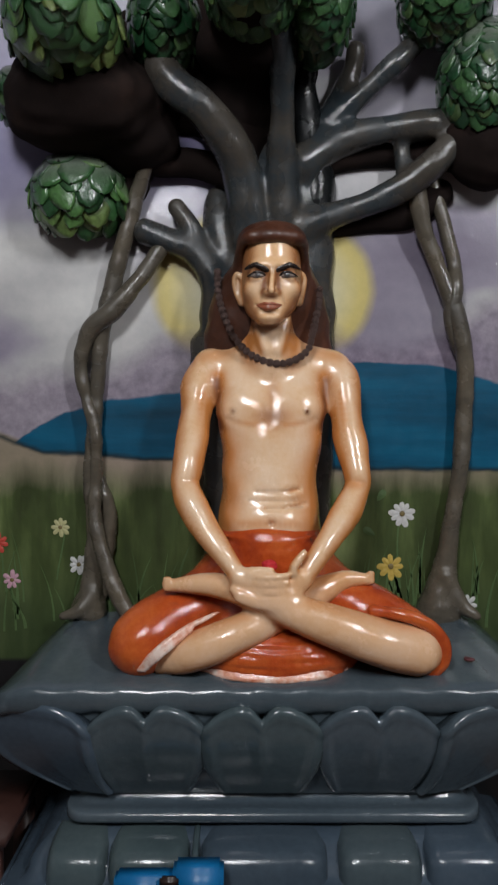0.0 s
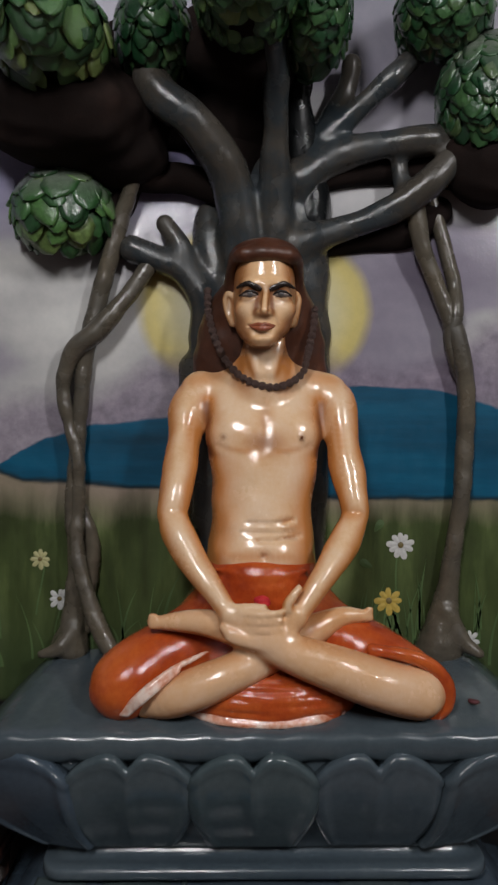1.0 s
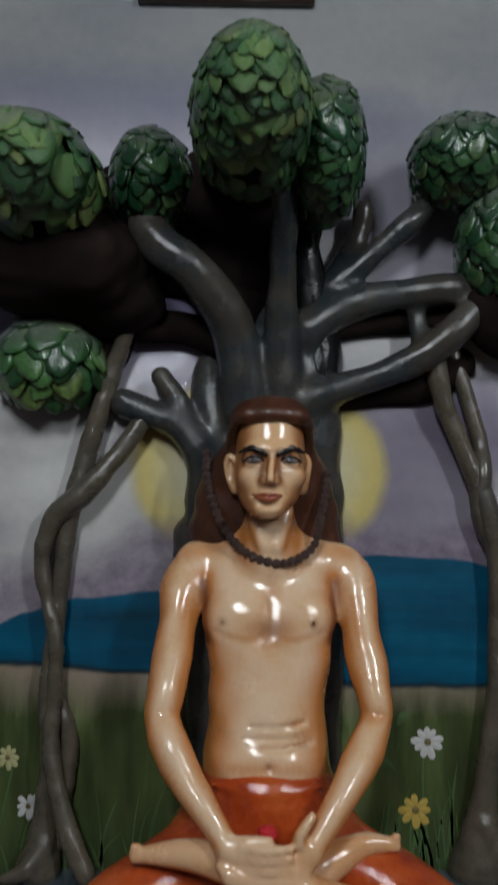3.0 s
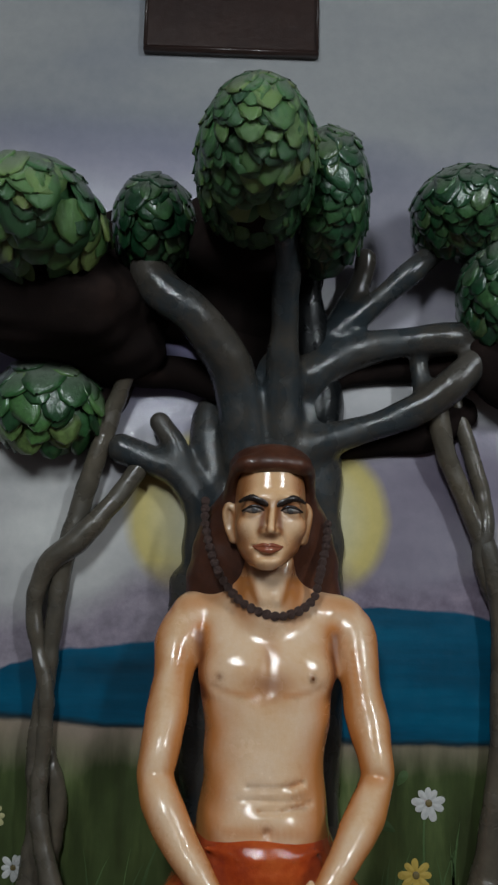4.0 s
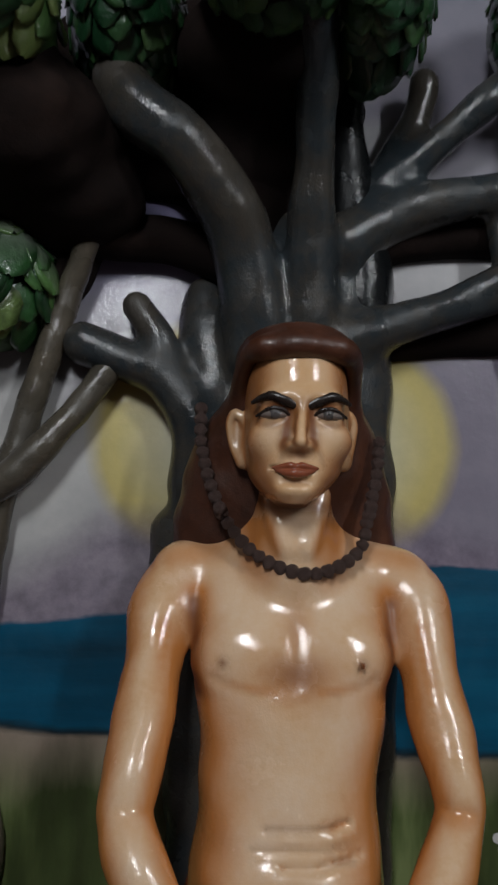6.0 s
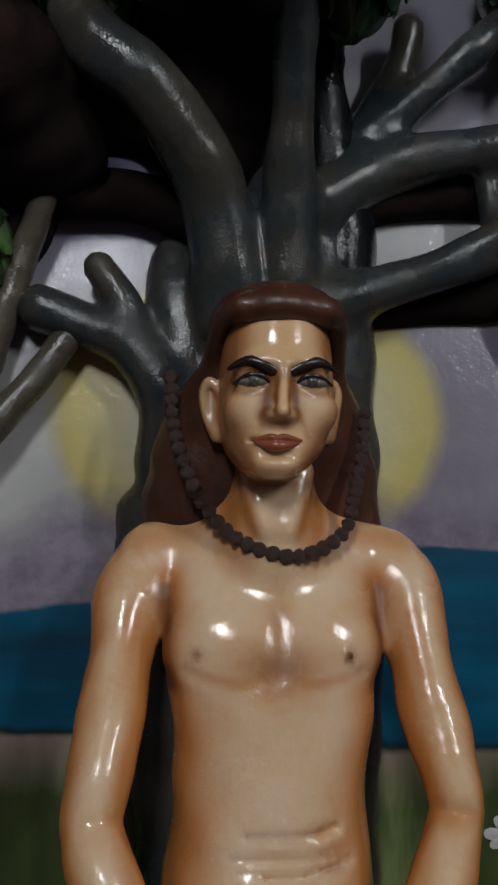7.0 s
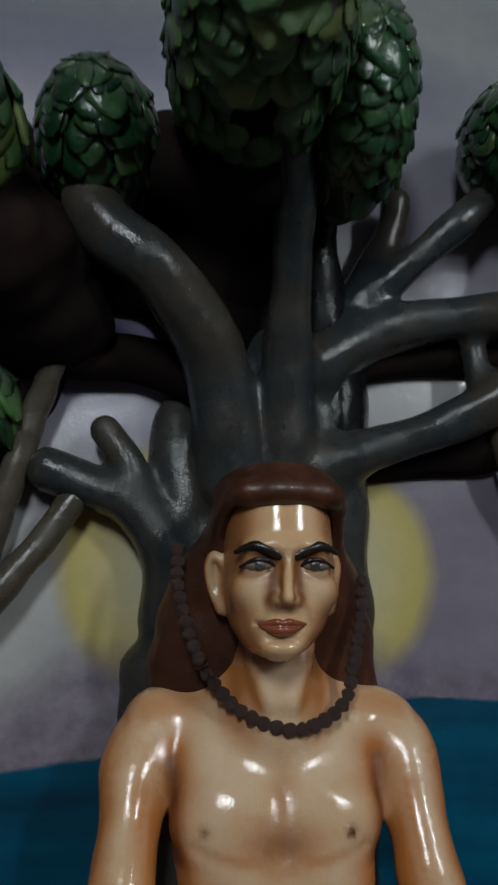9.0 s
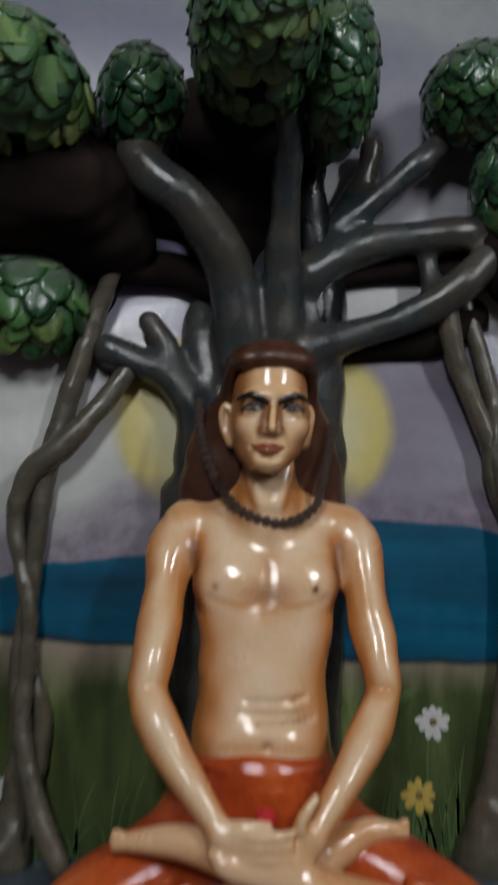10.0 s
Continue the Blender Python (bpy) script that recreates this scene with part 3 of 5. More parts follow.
def petal_mesh(name, width, height, bulge, notch, foot=0.70, lean=0.0):
    """A broad lotus petal with a heart-shaped dip in its rim, its lower end tucked in."""
    nu, nv = 32, 16
    verts, faces = [], []
    for layer in (0, 1):
        for j in range(nv + 1):
            t = j / nv
            for i in range(nu + 1):
                u = -1 + 2 * i / nu
                rim = 1 - notch * math.exp(-abs(u / 0.14) ** 1.4) - 0.26 * abs(u) ** 2.6
                w = width / 2 * (foot + (1 - foot) * math.sin(min(1.0, t * 1.25) * math.pi / 2))
                z = height * t * rim
                out = bulge * math.sqrt(max(0.0, 1 - 0.92 * u * u)) * math.sin(0.25 + 1.9 * min(1, t * 0.98)) * (0.62 + 0.38 * t)
                lip = 0.010 * math.exp(-((t - 0.96) / 0.05) ** 2) + 0.006 * math.exp(-((abs(u) - 0.86) / 0.07) ** 2)
                y = -out - lip - 0.085 * math.sin(t * math.pi / 2)
                if layer:
                    y += 0.045
                verts.append((u * w + lean * (1 - t) ** 2.6, y, z))
    m, half = nu + 1, (nu + 1) * (nv + 1)
    for j in range(nv):
        for i in range(nu):
            a = j * m + i
            faces.append((a, a + 1, a + m + 1, a + m))
            faces.append((half + a, half + a + m, half + a + m + 1, half + a + 1))
    for i in range(nu):
        a = nv * m + i
        faces.append((a, a + 1, half + a + 1, half + a))
    for j in range(nv):
        a, b = j * m, j * m + nu
        faces += [(a, a + m, half + a + m, half + a), (b, half + b, half + b + m, b + m)]
    return mesh_of(name, verts, faces, STONE)


front_petal = petal_mesh("petal", 0.268, 0.240, 0.034, 0.15)
side_petal = petal_mesh("side_petal", 0.268, 0.238, 0.034, 0.02, 0.5)
corner_petals = {s: petal_mesh("corner_petal", 0.268, 0.238, 0.034, 0.02, 0.42, -0.085 * s) for s in (-1, 1)}
for i, dx in enumerate((-0.281, -0.027, 0.227)):
    p = part("petal", front_petal, None, pedestal)
    p.matrix_local = pose(dx, 1.833 - 1.9 - (0.006 if i == 1 else 0), 0.585)
for s in (-1, 1):
    p = part("petal", corner_petals[s], None, pedestal)
    p.matrix_local = pose(s * 0.485 - 0.018, 1.852 - 1.9, 0.585, 0, 0, s * 15)
    p = part("petal", side_petal, None, pedestal)
    p.matrix_local = pose(s * 0.49, 2.00 - 1.9, 0.585, 0, 0, s * 84)
# rolled moulding and the flared lower lotus
v, f = profile_body(0.475, [(0.519, 1.84, 0.02), (0.524, 1.806, 0.0), (0.532, 1.792, 0.0), (0.547, 1.792, 0.0), (0.555, 1.806, 0.0), (0.560, 1.84, 0.02), (0.60, 1.86, 0.03)])
part("moulding", mesh_of("moulding", v, f, STONE), None, pedestal)
v, f = profile_body(0.60, [(0.0, 1.56, 0.0), (0.10, 1.56, 0.0), (0.40, 1.56, 0.0), (0.425, 1.565, 0.005), (0.432, 1.60, 0.02), (0.440, 1.70, 0.05), (0.470, 1.735, 0.06), (0.505, 1.775, 0.10), (0.515, 1.82, 0.13)])
part("base", mesh_of("base", v, f, STONE), None, pedestal)


def base_petal(x0, x1):
    """A broad overlapping petal of the lower lotus, rounded over at its top."""
    rows = glide([(0.518, 1.83), (0.517, 1.78), (0.512, 1.735), (0.497, 1.703), (0.470, 1.690), (0.430, 1.686)], 4)
    nu = 18
    verts, faces = [], []
    for z, y in rows:
        for i in range(nu + 1):
            u = -1 + 2 * i / nu
            back = 0.020 * abs(u) ** 10 + 0.006 * abs(u) ** 2
            verts.append(((x0 + x1) / 2 + u * (x1 - x0) / 2 - PED_X, y + back - 1.9, z - 0.6 * back))
    m = nu + 1
    for j in range(len(rows) - 1):
        faces += [(j * m + i, (j + 1) * m + i, (j + 1) * m + i + 1, j * m + i + 1) for i in range(nu)]
    for i in (0, nu):
        base = len(verts)
        verts += [(verts[j * m + i][0], 1.84 - 1.9, verts[j * m + i][2] - 0.02) for j in range(len(rows))]
        for j in range(len(rows) - 1):
            quad = (j * m + i, base + j, base + j + 1, (j + 1) * m + i)
            faces.append(quad if i == 0 else quad[::-1])
    part("base_petal", mesh_of("base_petal", verts, faces, STONE), None, pedestal)


for x0, x1 in ((-0.44, -0.310), (-0.305, -0.130), (-0.105, 0.170), (0.195, 0.375), (0.385, 0.56)):
    base_petal(x0, x1)
base_petal(-0.125, -0.108)

# ---- the plaster tree ----
tree_thing = thing("banyan_tree", "grey plaster banyan tree relief with glossy branches and green leaf clumps", "tree", (0.05, 2.1, 0.9))
wood = Clay((-0.62, 1.62, 0.86), (0.82, 2.24, 2.86), 0.0085)
# trunk
wood.loft([(0.88, 0.05, 2.10, 0.17, 0.07), (1.15, 0.05, 2.10, 0.165, 0.075), (1.45, 0.045, 2.11, 0.175, 0.075), (1.57, 0.035, 2.115, 0.190, 0.07), (1.64, 0.035, 2.115, 0.188, 0.07), (1.70, 0.055, 2.115, 0.165, 0.058), (1.80, 0.065, 2.115, 0.155, 0.062), (1.90, 0.075, 2.115, 0.140, 0.070), (1.98, 0.080, 2.115, 0.128, 0.070), (2.08, 0.085, 2.12, 0.105, 0.060), (2.16, 0.085, 2.13, 0.08, 0.045)], 0.03)
# a rounded shoulder beside the arching limb
wood.limb([(-0.050, 2.115, 1.80, 0.050), (-0.064, 2.120, 1.90, 0.052), (-0.076, 2.122, 1.975, 0.043), (-0.076, 2.125, 2.005, 0.034)], 0.006)
# the limb that arches to the clump between the others, and the middle one that climbs straight up
wood.limb([(0.008, 2.08, 1.907, 0.059), (-0.012, 2.045, 2.034, 0.051), (-0.051, 2.0, 2.118, 0.046), (-0.116, 1.95, 2.181, 0.042), (-0.191, 1.95, 2.244, 0.044), (-0.227, 1.97, 2.347, 0.044)], 0.012)
wood.limb([(0.09, 2.08, 1.897, 0.050), (0.08, 2.04, 2.035, 0.042), (0.079, 1.98, 2.164, 0.032), (0.077, 1.92, 2.286, 0.030), (0.056, 1.85, 2.359, 0.037)], 0.010)
# a short knob beside it
wood.limb([(*(-0.065, 2.06, 2.302), 0.021), (*(-0.109, 2.04, 2.344), 0.020), (*(-0.134, 2.02, 2.399), 0.019)], 0.015)
# east limbs
wood.limb([(*(0.137, 2.08, 2.084), 0.052), (*(0.216, 2.08, 2.135), 0.043), (*(0.317, 2.06, 2.16), 0.036), (*(0.425, 2.05, 2.172), 0.035), (*(0.505, 2.05, 2.176), 0.033), (0.575, 2.07, 2.185, 0.028)], 0.02)
wood.limb([(*(0.174, 2.09, 2.152), 0.036), (*(0.23, 2.09, 2.244), 0.033), (*(0.263, 2.08, 2.321), 0.026), (*(0.269, 2.07, 2.367), 0.024)], 0.02)
wood.limb([(*(0.222, 2.08, 2.202), 0.033), (*(0.294, 2.06, 2.261), 0.027), (*(0.364, 2.04, 2.323), 0.027), (*(0.428, 2.04, 2.380), 0.025)], 0.018)
wood.limb([(*(0.131, 2.07, 1.923), 0.038), (*(0.209, 2.07, 1.951), 0.034), (*(0.303, 2.06, 1.982), 0.033), (*(0.392, 2.05, 2.022), 0.035), (*(0.466, 2.03, 2.08), 0.034), (*(0.525, 2.04, 2.138), 0.031), (0.575, 2.06, 2.20, 0.028)], 0.02)
wood.limb([(*(0.395, 2.06, 2.036), 0.023), (*(0.386, 2.07, 2.101), 0.021), (*(0.381, 2.07, 2.165), 0.019)], 0.015)
# west limbs
wood.limb([(*(-0.092, 2.1, 1.703), 0.038), (*(-0.088, 2.09, 1.789), 0.038), (*(-0.132, 2.09, 1.858), 0.035), (*(-0.197, 2.09, 1.892), 0.035), (*(-0.265, 2.09, 1.915), 0.032)], 0.018)
wood.limb([(*(-0.129, 2.09, 1.853), 0.029), (*(-0.152, 2.08, 1.923), 0.026), (*(-0.185, 2.08, 1.976), 0.023)], 0.015)
wood.ripple(0.085, 0.006)
v, f = wood.skin()
part("trunk", mesh_of("trunk", v, f, BARK), None, tree_thing).matrix_parent_inverse = tree_thing.matrix_basis.inverted()

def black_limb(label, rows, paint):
    """A near-black limb, set back against the mural."""
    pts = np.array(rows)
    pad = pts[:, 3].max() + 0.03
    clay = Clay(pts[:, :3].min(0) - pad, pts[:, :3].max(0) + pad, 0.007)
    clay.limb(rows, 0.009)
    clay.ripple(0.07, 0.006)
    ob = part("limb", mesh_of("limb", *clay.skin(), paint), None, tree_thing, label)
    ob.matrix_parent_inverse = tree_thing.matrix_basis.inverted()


black_limb("black limb running level behind the arching one", [(-0.034, 2.085, 2.065, 0.050), (-0.133, 2.10, 2.090, 0.040), (-0.241, 2.09, 2.098, 0.040), (-0.33, 2.06, 2.117, 0.052)], SHADE_BLACK)
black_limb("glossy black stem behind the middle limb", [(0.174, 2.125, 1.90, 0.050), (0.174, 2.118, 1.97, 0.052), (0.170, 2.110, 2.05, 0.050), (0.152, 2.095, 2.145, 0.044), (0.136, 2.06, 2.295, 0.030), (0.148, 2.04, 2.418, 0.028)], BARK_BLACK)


def root(label, *strands):
    """A plaster root that hangs from a limb and spreads on the pedestal."""
    pts = np.array([row for rows in strands for row in rows])
    pad = pts[:, 3].max() + 0.03
    clay = Clay(pts[:, :3].min(0) - pad, pts[:, :3].max(0) + pad, 0.006)
    for rows in strands:
        clay.limb(rows, 0.009)
    clay.ripple(0.05, 0.004)
    ob = part("hanging_root", mesh_of("hanging_root", *clay.skin(), ROOT), None, tree_thing, label)
    ob.matrix_parent_inverse = tree_thing.matrix_basis.inverted()


root("straight grey-brown hanging root", [(*(-0.232, 2.05, 2.165), 0.006), (*(-0.254, 2.05, 2.090), 0.016), (*(-0.284, 2.08, 2.008), 0.021), (*(-0.317, 2.09, 1.897), 0.022), (*(-0.351, 2.1, 1.783), 0.022), (*(-0.381, 2.1, 1.66), 0.022), (*(-0.393, 2.1, 1.529), 0.021), (*(-0.403, 2.1, 1.412), 0.021), (*(-0.41, 2.1, 1.28), 0.021), (*(-0.403, 2.105, 1.161), 0.022), (*(-0.405, 2.105, 1.072), 0.028), (*(-0.411, 2.11, 0.997), 0.032), (*(-0.42, 2.112, 0.939), 0.049)], [(*(-0.405, 2.09, 0.986), 0.023), (*(-0.438, 2.07, 0.944), 0.020), (*(-0.477, 2.06, 0.932), 0.011)])
root("looping root twisted round the straight one", [(*(-0.226, 2.09, 1.875), 0.023), (*(-0.275, 2.08, 1.801), 0.023), (*(-0.339, 2.07, 1.721), 0.025), (*(-0.406, 2.08, 1.665), 0.025), (*(-0.433, 2.09, 1.586), 0.020), (*(-0.421, 2.09, 1.499), 0.019), (*(-0.396, 2.08, 1.405), 0.017), (*(-0.396, 2.09, 1.295), 0.017), (*(-0.398, 2.08, 1.179), 0.017), (*(-0.372, 2.07, 1.078), 0.020), (*(-0.342, 2.06, 1.0), 0.022), (*(-0.31, 2.05, 0.943), 0.021)])
root("dark thin root against the mural", [(*(-0.39, 2.12, 1.278), 0.015), (*(-0.364, 2.12, 1.174), 0.019), (*(-0.373, 2.12, 1.077), 0.018), (*(-0.389, 2.12, 0.98), 0.021)])
root("grey-brown root with a spreading foot", [(*(0.424, 2.07, 2.02), 0.025), (*(0.447, 2.08, 1.916), 0.023), (*(0.488, 2.09, 1.818), 0.023), (*(0.53, 2.09, 1.709), 0.025), (*(0.554, 2.09, 1.608), 0.022), (*(0.559, 2.1, 1.47), 0.022), (*(0.55, 2.1, 1.324), 0.022), (*(0.532, 2.1, 1.206), 0.022), (*(0.519, 2.105, 1.109), 0.026), (*(0.511, 2.11, 1.034), 0.034), (*(0.503, 2.112, 0.981), 0.044), (*(0.498, 2.115, 0.933), 0.059)], [(*(0.512, 2.09, 1.031), 0.023), (*(0.547, 2.08, 0.959), 0.020), (*(0.585, 2.06, 0.932), 0.013)])
root("thin root twisted round its neighbour", [(*(0.47, 2.1, 2.05), 0.019), (*(0.5, 2.1, 1.942), 0.019), (*(0.527, 2.1, 1.841), 0.019), (*(0.527, 2.08, 1.758), 0.019), (*(0.514, 2.09, 1.702), 0.017), (*(0.536, 2.1, 1.638), 0.018), (*(0.565, 2.11, 1.551), 0.015), (*(0.573, 2.12, 1.367), 0.012)])


def leaf_mesh(name, mat, seed):
    """A flat, unevenly torn leaf with a raised midrib; it hangs along -z and faces -y."""
    rng = random.Random(seed)
    rows = [(t, w * rng.uniform(0.86, 1.14)) for t, w in ((0.0, 0.6), (0.22, 0.94), (0.45, 1.0), (0.68, 0.92), (0.86, 0.66), (1.0, 0.16))]
    bend = rng.uniform(-0.10, 0.10)
    verts, faces = [], []
    for t, w in rows:
        for u in (-1, -0.5, 0, 0.5, 1):
            verts.append((0.46 * w * u * rng.uniform(0.93, 1.07) + bend * t * t, -0.035 * (1 - u * u) - 0.025 * (u == 0) - 0.05 * math.sin(t * 3.0) + rng.uniform(-0.012, 0.012), -t + 0.03 * rng.uniform(-1, 1)))
    m = 5
    for j in range(len(rows) - 1):
        faces += [(j * m + i, j * m + i + 1, (j + 1) * m + i + 1, (j + 1) * m + i)[::-1] for i in range(4)]
    base = len(verts)
    ring = [j * m for j in range(len(rows))] + [j * m + 4 for j in range(len(rows) - 1, -1, -1)]
    verts += [(verts[i][0] * 0.96, verts[i][1] + 0.05, verts[i][2] * 0.97) for i in ring]
    for a in range(len(ring)):
        b = (a + 1) % len(ring)
        faces.append((ring[a], ring[b], base + b, base + a)[::-1])
    return mesh_of(name, verts, faces, mat)


leaf_kinds = {paint: [leaf_mesh("leaf", paint, k) for k in range(5)] for paint in (LEAF, LEAF_MID, LEAF_DARK)}


def clump(centre, radii, size, floor_at, paint, single, label, seed):
    """A clump of scale-like leaves over a rounded plaster core; its bare underside below floor_at (-1 to 1) is
    shade-dark.
    """
    rng = random.Random(seed)
    core = Clay(Vector(centre) - Vector(radii) * 1.15, Vector(centre) + Vector(radii) * 1.15 , 0.014)
    core.ball(centre, [r * 0.96 for r in radii], 0.01)
    core.ripple(0.12, 0.008)
    v, f = core.skin()
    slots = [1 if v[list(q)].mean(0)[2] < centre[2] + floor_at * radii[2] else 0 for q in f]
    body = part("leaf_clump", mesh_of("leaf_clump", v, f, [LEAF_DARK, SHADE_BLACK], slots), None, tree_thing, label)
    body.matrix_parent_inverse = tree_thing.matrix_basis.inverted()
    area = 4 * math.pi * (radii[0] * radii[1] * radii[2]) ** (2 / 3)
    count = int(area / (size * size * 0.265))
    joined_v, joined_f = [], []
    for i in range(count):
        src = rng.choice(leaf_kinds[paint])
        zc = 1 - 2 * (i + 0.5) / count
        a = i * 2.399963 + rng.uniform(-0.25, 0.25)
        s = math.sqrt(1 - zc * zc)
        d = Vector((s * math.cos(a), s * math.sin(a), zc))
        if d.y > 0.35 or zc < floor_at + rng.uniform(-0.12, 0.05):
            continue
        p = Vector(centre) + Vector([d[k] * radii[k] for k in range(3)])
        if p.y > WALL - 0.03:
            continue
        normal = Vector([d[k] / radii[k] for k in range(3)]).normalized()
        normal = (normal + Vector((0, -0.30, 0.32)) * (0.2 + max(0.0, -zc))).normalized()
        down = Vector((rng.uniform(-0.55, 0.55), 0, -1))
        down = (down - normal * down.dot(normal))
        if down.length < 0.25:
            down = Vector((0, -1, 0)) - normal * Vector((0, -1, 0)).dot(normal)
        down = (down.normalized() + normal * rng.uniform(-0.02, 0.10 + 0.08 * max(0, -zc))).normalized()
        side = down.cross(normal).normalized()
        out = side.cross(down).normalized()
        m = Matrix((( -side.x, -out.x, -down.x, 0), (-side.y, -out.y, -down.y, 0), (-side.z, -out.z, -down.z, 0), (0, 0, 0, 1)))
        k = size * rng.uniform(0.72, 1.28)
        m = Matrix.Translation(p - down * k * 0.45 + normal * 0.004) @ m @ Matrix.Diagonal((k * rng.uniform(0.85, 1.15), k, k, 1))
        if single:
            ob = new("leaf", src)
            ob.parent = body
            ob.matrix_parent_inverse = body.matrix_parent_inverse
            ob.matrix_parent_inverse = Matrix.Identity(4)
            ob.matrix_basis = m
        else:
            b = len(joined_v)
            joined_v += [m @ c.co for c in src.vertices]
            joined_f += [tuple(q + b for q in face.vertices) for face in src.polygons]
    if joined_v:
        ob = new("foliage", mesh_of("foliage", joined_v, joined_f, paint))
        ob.parent = body
        tagged(ob, kind="stuff")


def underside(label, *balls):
    """The bare underside of a clump, run back to the mural, its shade in the colour."""
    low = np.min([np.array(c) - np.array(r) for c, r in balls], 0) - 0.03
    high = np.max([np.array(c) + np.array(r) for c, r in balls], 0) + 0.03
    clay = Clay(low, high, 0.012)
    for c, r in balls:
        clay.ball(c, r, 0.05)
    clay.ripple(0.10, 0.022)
    ob = part("clump_underside", mesh_of("clump_underside", *clay.skin(), SHADE_BLACK), None, tree_thing, label)
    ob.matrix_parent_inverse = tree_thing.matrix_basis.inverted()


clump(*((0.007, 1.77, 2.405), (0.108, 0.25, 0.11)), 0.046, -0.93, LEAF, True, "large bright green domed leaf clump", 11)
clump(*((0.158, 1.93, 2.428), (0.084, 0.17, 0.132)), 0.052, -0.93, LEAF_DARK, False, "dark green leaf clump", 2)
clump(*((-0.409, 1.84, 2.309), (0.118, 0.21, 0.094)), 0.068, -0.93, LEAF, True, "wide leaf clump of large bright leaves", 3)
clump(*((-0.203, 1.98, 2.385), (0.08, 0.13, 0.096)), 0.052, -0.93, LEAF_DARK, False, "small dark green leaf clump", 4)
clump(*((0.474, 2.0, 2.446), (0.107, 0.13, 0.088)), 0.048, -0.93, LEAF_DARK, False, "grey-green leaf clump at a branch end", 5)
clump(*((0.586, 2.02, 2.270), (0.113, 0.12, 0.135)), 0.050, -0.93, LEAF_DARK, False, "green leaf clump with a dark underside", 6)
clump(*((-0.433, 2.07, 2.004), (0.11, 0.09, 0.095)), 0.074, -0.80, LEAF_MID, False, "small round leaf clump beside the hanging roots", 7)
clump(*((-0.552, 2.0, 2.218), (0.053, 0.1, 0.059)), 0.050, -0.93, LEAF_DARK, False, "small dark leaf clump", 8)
underside("bare brown underside, darkened by shade in its colour", ((-0.403, 1.98, 2.197), (0.191, 0.16, 0.116)), ((-0.27, 2.05, 2.186), (0.106, 0.09, 0.103)), ((-0.30, 2.07, 2.125), (0.105, 0.07, 0.065)))
underside("bare underside, darkened by shade in its colour", ((0.592, 2.05, 2.119), (0.122, 0.09, 0.086)))
underside("dark shade put in under the middle clump", ((0.0, 2.0, 2.343), (0.144, 0.14, 0.096)), ((-0.008, 2.1, 2.267), (0.126, 0.08, 0.132)))


def dark_fill(label, *strokes):
    """Near-black bodies that put in the shade behind the limbs: rows (x, y, z, radius)."""
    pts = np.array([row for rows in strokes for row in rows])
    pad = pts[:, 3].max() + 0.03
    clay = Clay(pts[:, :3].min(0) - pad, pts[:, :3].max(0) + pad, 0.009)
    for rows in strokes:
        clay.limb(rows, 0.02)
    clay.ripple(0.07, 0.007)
    ob = part("dark_fill", mesh_of("dark_fill", *clay.skin(), SHADE_BLACK), None, tree_thing, label)
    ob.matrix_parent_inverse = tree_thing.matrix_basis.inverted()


dark_fill("near-black shade put in between the east limbs", [(0.16, 2.115, 2.10, 0.050), (0.24, 2.12, 2.118, 0.040), (0.34, 2.12, 2.125, 0.040), (0.43, 2.12, 2.130, 0.045), (0.52, 2.11, 2.13, 0.055)])
dark_fill("dark brown shade put in under the low east limb", [(0.20, 2.12, 1.925, 0.022), (0.28, 2.125, 1.948, 0.030), (0.36, 2.125, 1.965, 0.042), (0.43, 2.12, 1.985, 0.045), (0.49, 2.12, 2.02, 0.040)])
dark_fill("black shade put in behind the arching limb", [(-0.02, 2.115, 2.08, 0.055), (-0.01, 2.11, 2.17, 0.065), (0.02, 2.10, 2.26, 0.075), (0.02, 2.08, 2.34, 0.085)], [(0.10, 2.115, 2.10, 0.05), (0.11, 2.11, 2.22, 0.05), (0.12, 2.10, 2.32, 0.055)], [(-0.04, 2.115, 2.13, 0.045), (-0.09, 2.12, 2.20, 0.040), (-0.13, 2.11, 2.26, 0.05)], [(-0.24, 2.115, 2.215, 0.040), (-0.16, 2.12, 2.205, 0.034), (-0.08, 2.12, 2.185, 0.030)])
dark_fill("dark neck between the small clump and the root", [(-0.40, 2.10, 1.955, 0.042), (-0.345, 2.115, 1.980, 0.038), (-0.305, 2.12, 2.03, 0.040), (-0.285, 2.115, 2.09, 0.045)])
dark_fill("dark body for the shade between the leaf clumps", [(-0.30, 2.08, 2.26, 0.07), (-0.315, 2.08, 2.36, 0.07), (-0.30, 2.09, 2.42, 0.05)], [(-0.17, 2.09, 2.30, 0.07), (-0.12, 2.09, 2.38, 0.07), (-0.10, 2.09, 2.46, 0.05)])


# ---- the statue: one mesh, modelled as bodies of skin, cloth and hair ----
SX = 0.054
bodies = []
flesh = Clay((-0.36, 1.62, 0.84), (0.50, 2.16, 1.70), 0.0058)
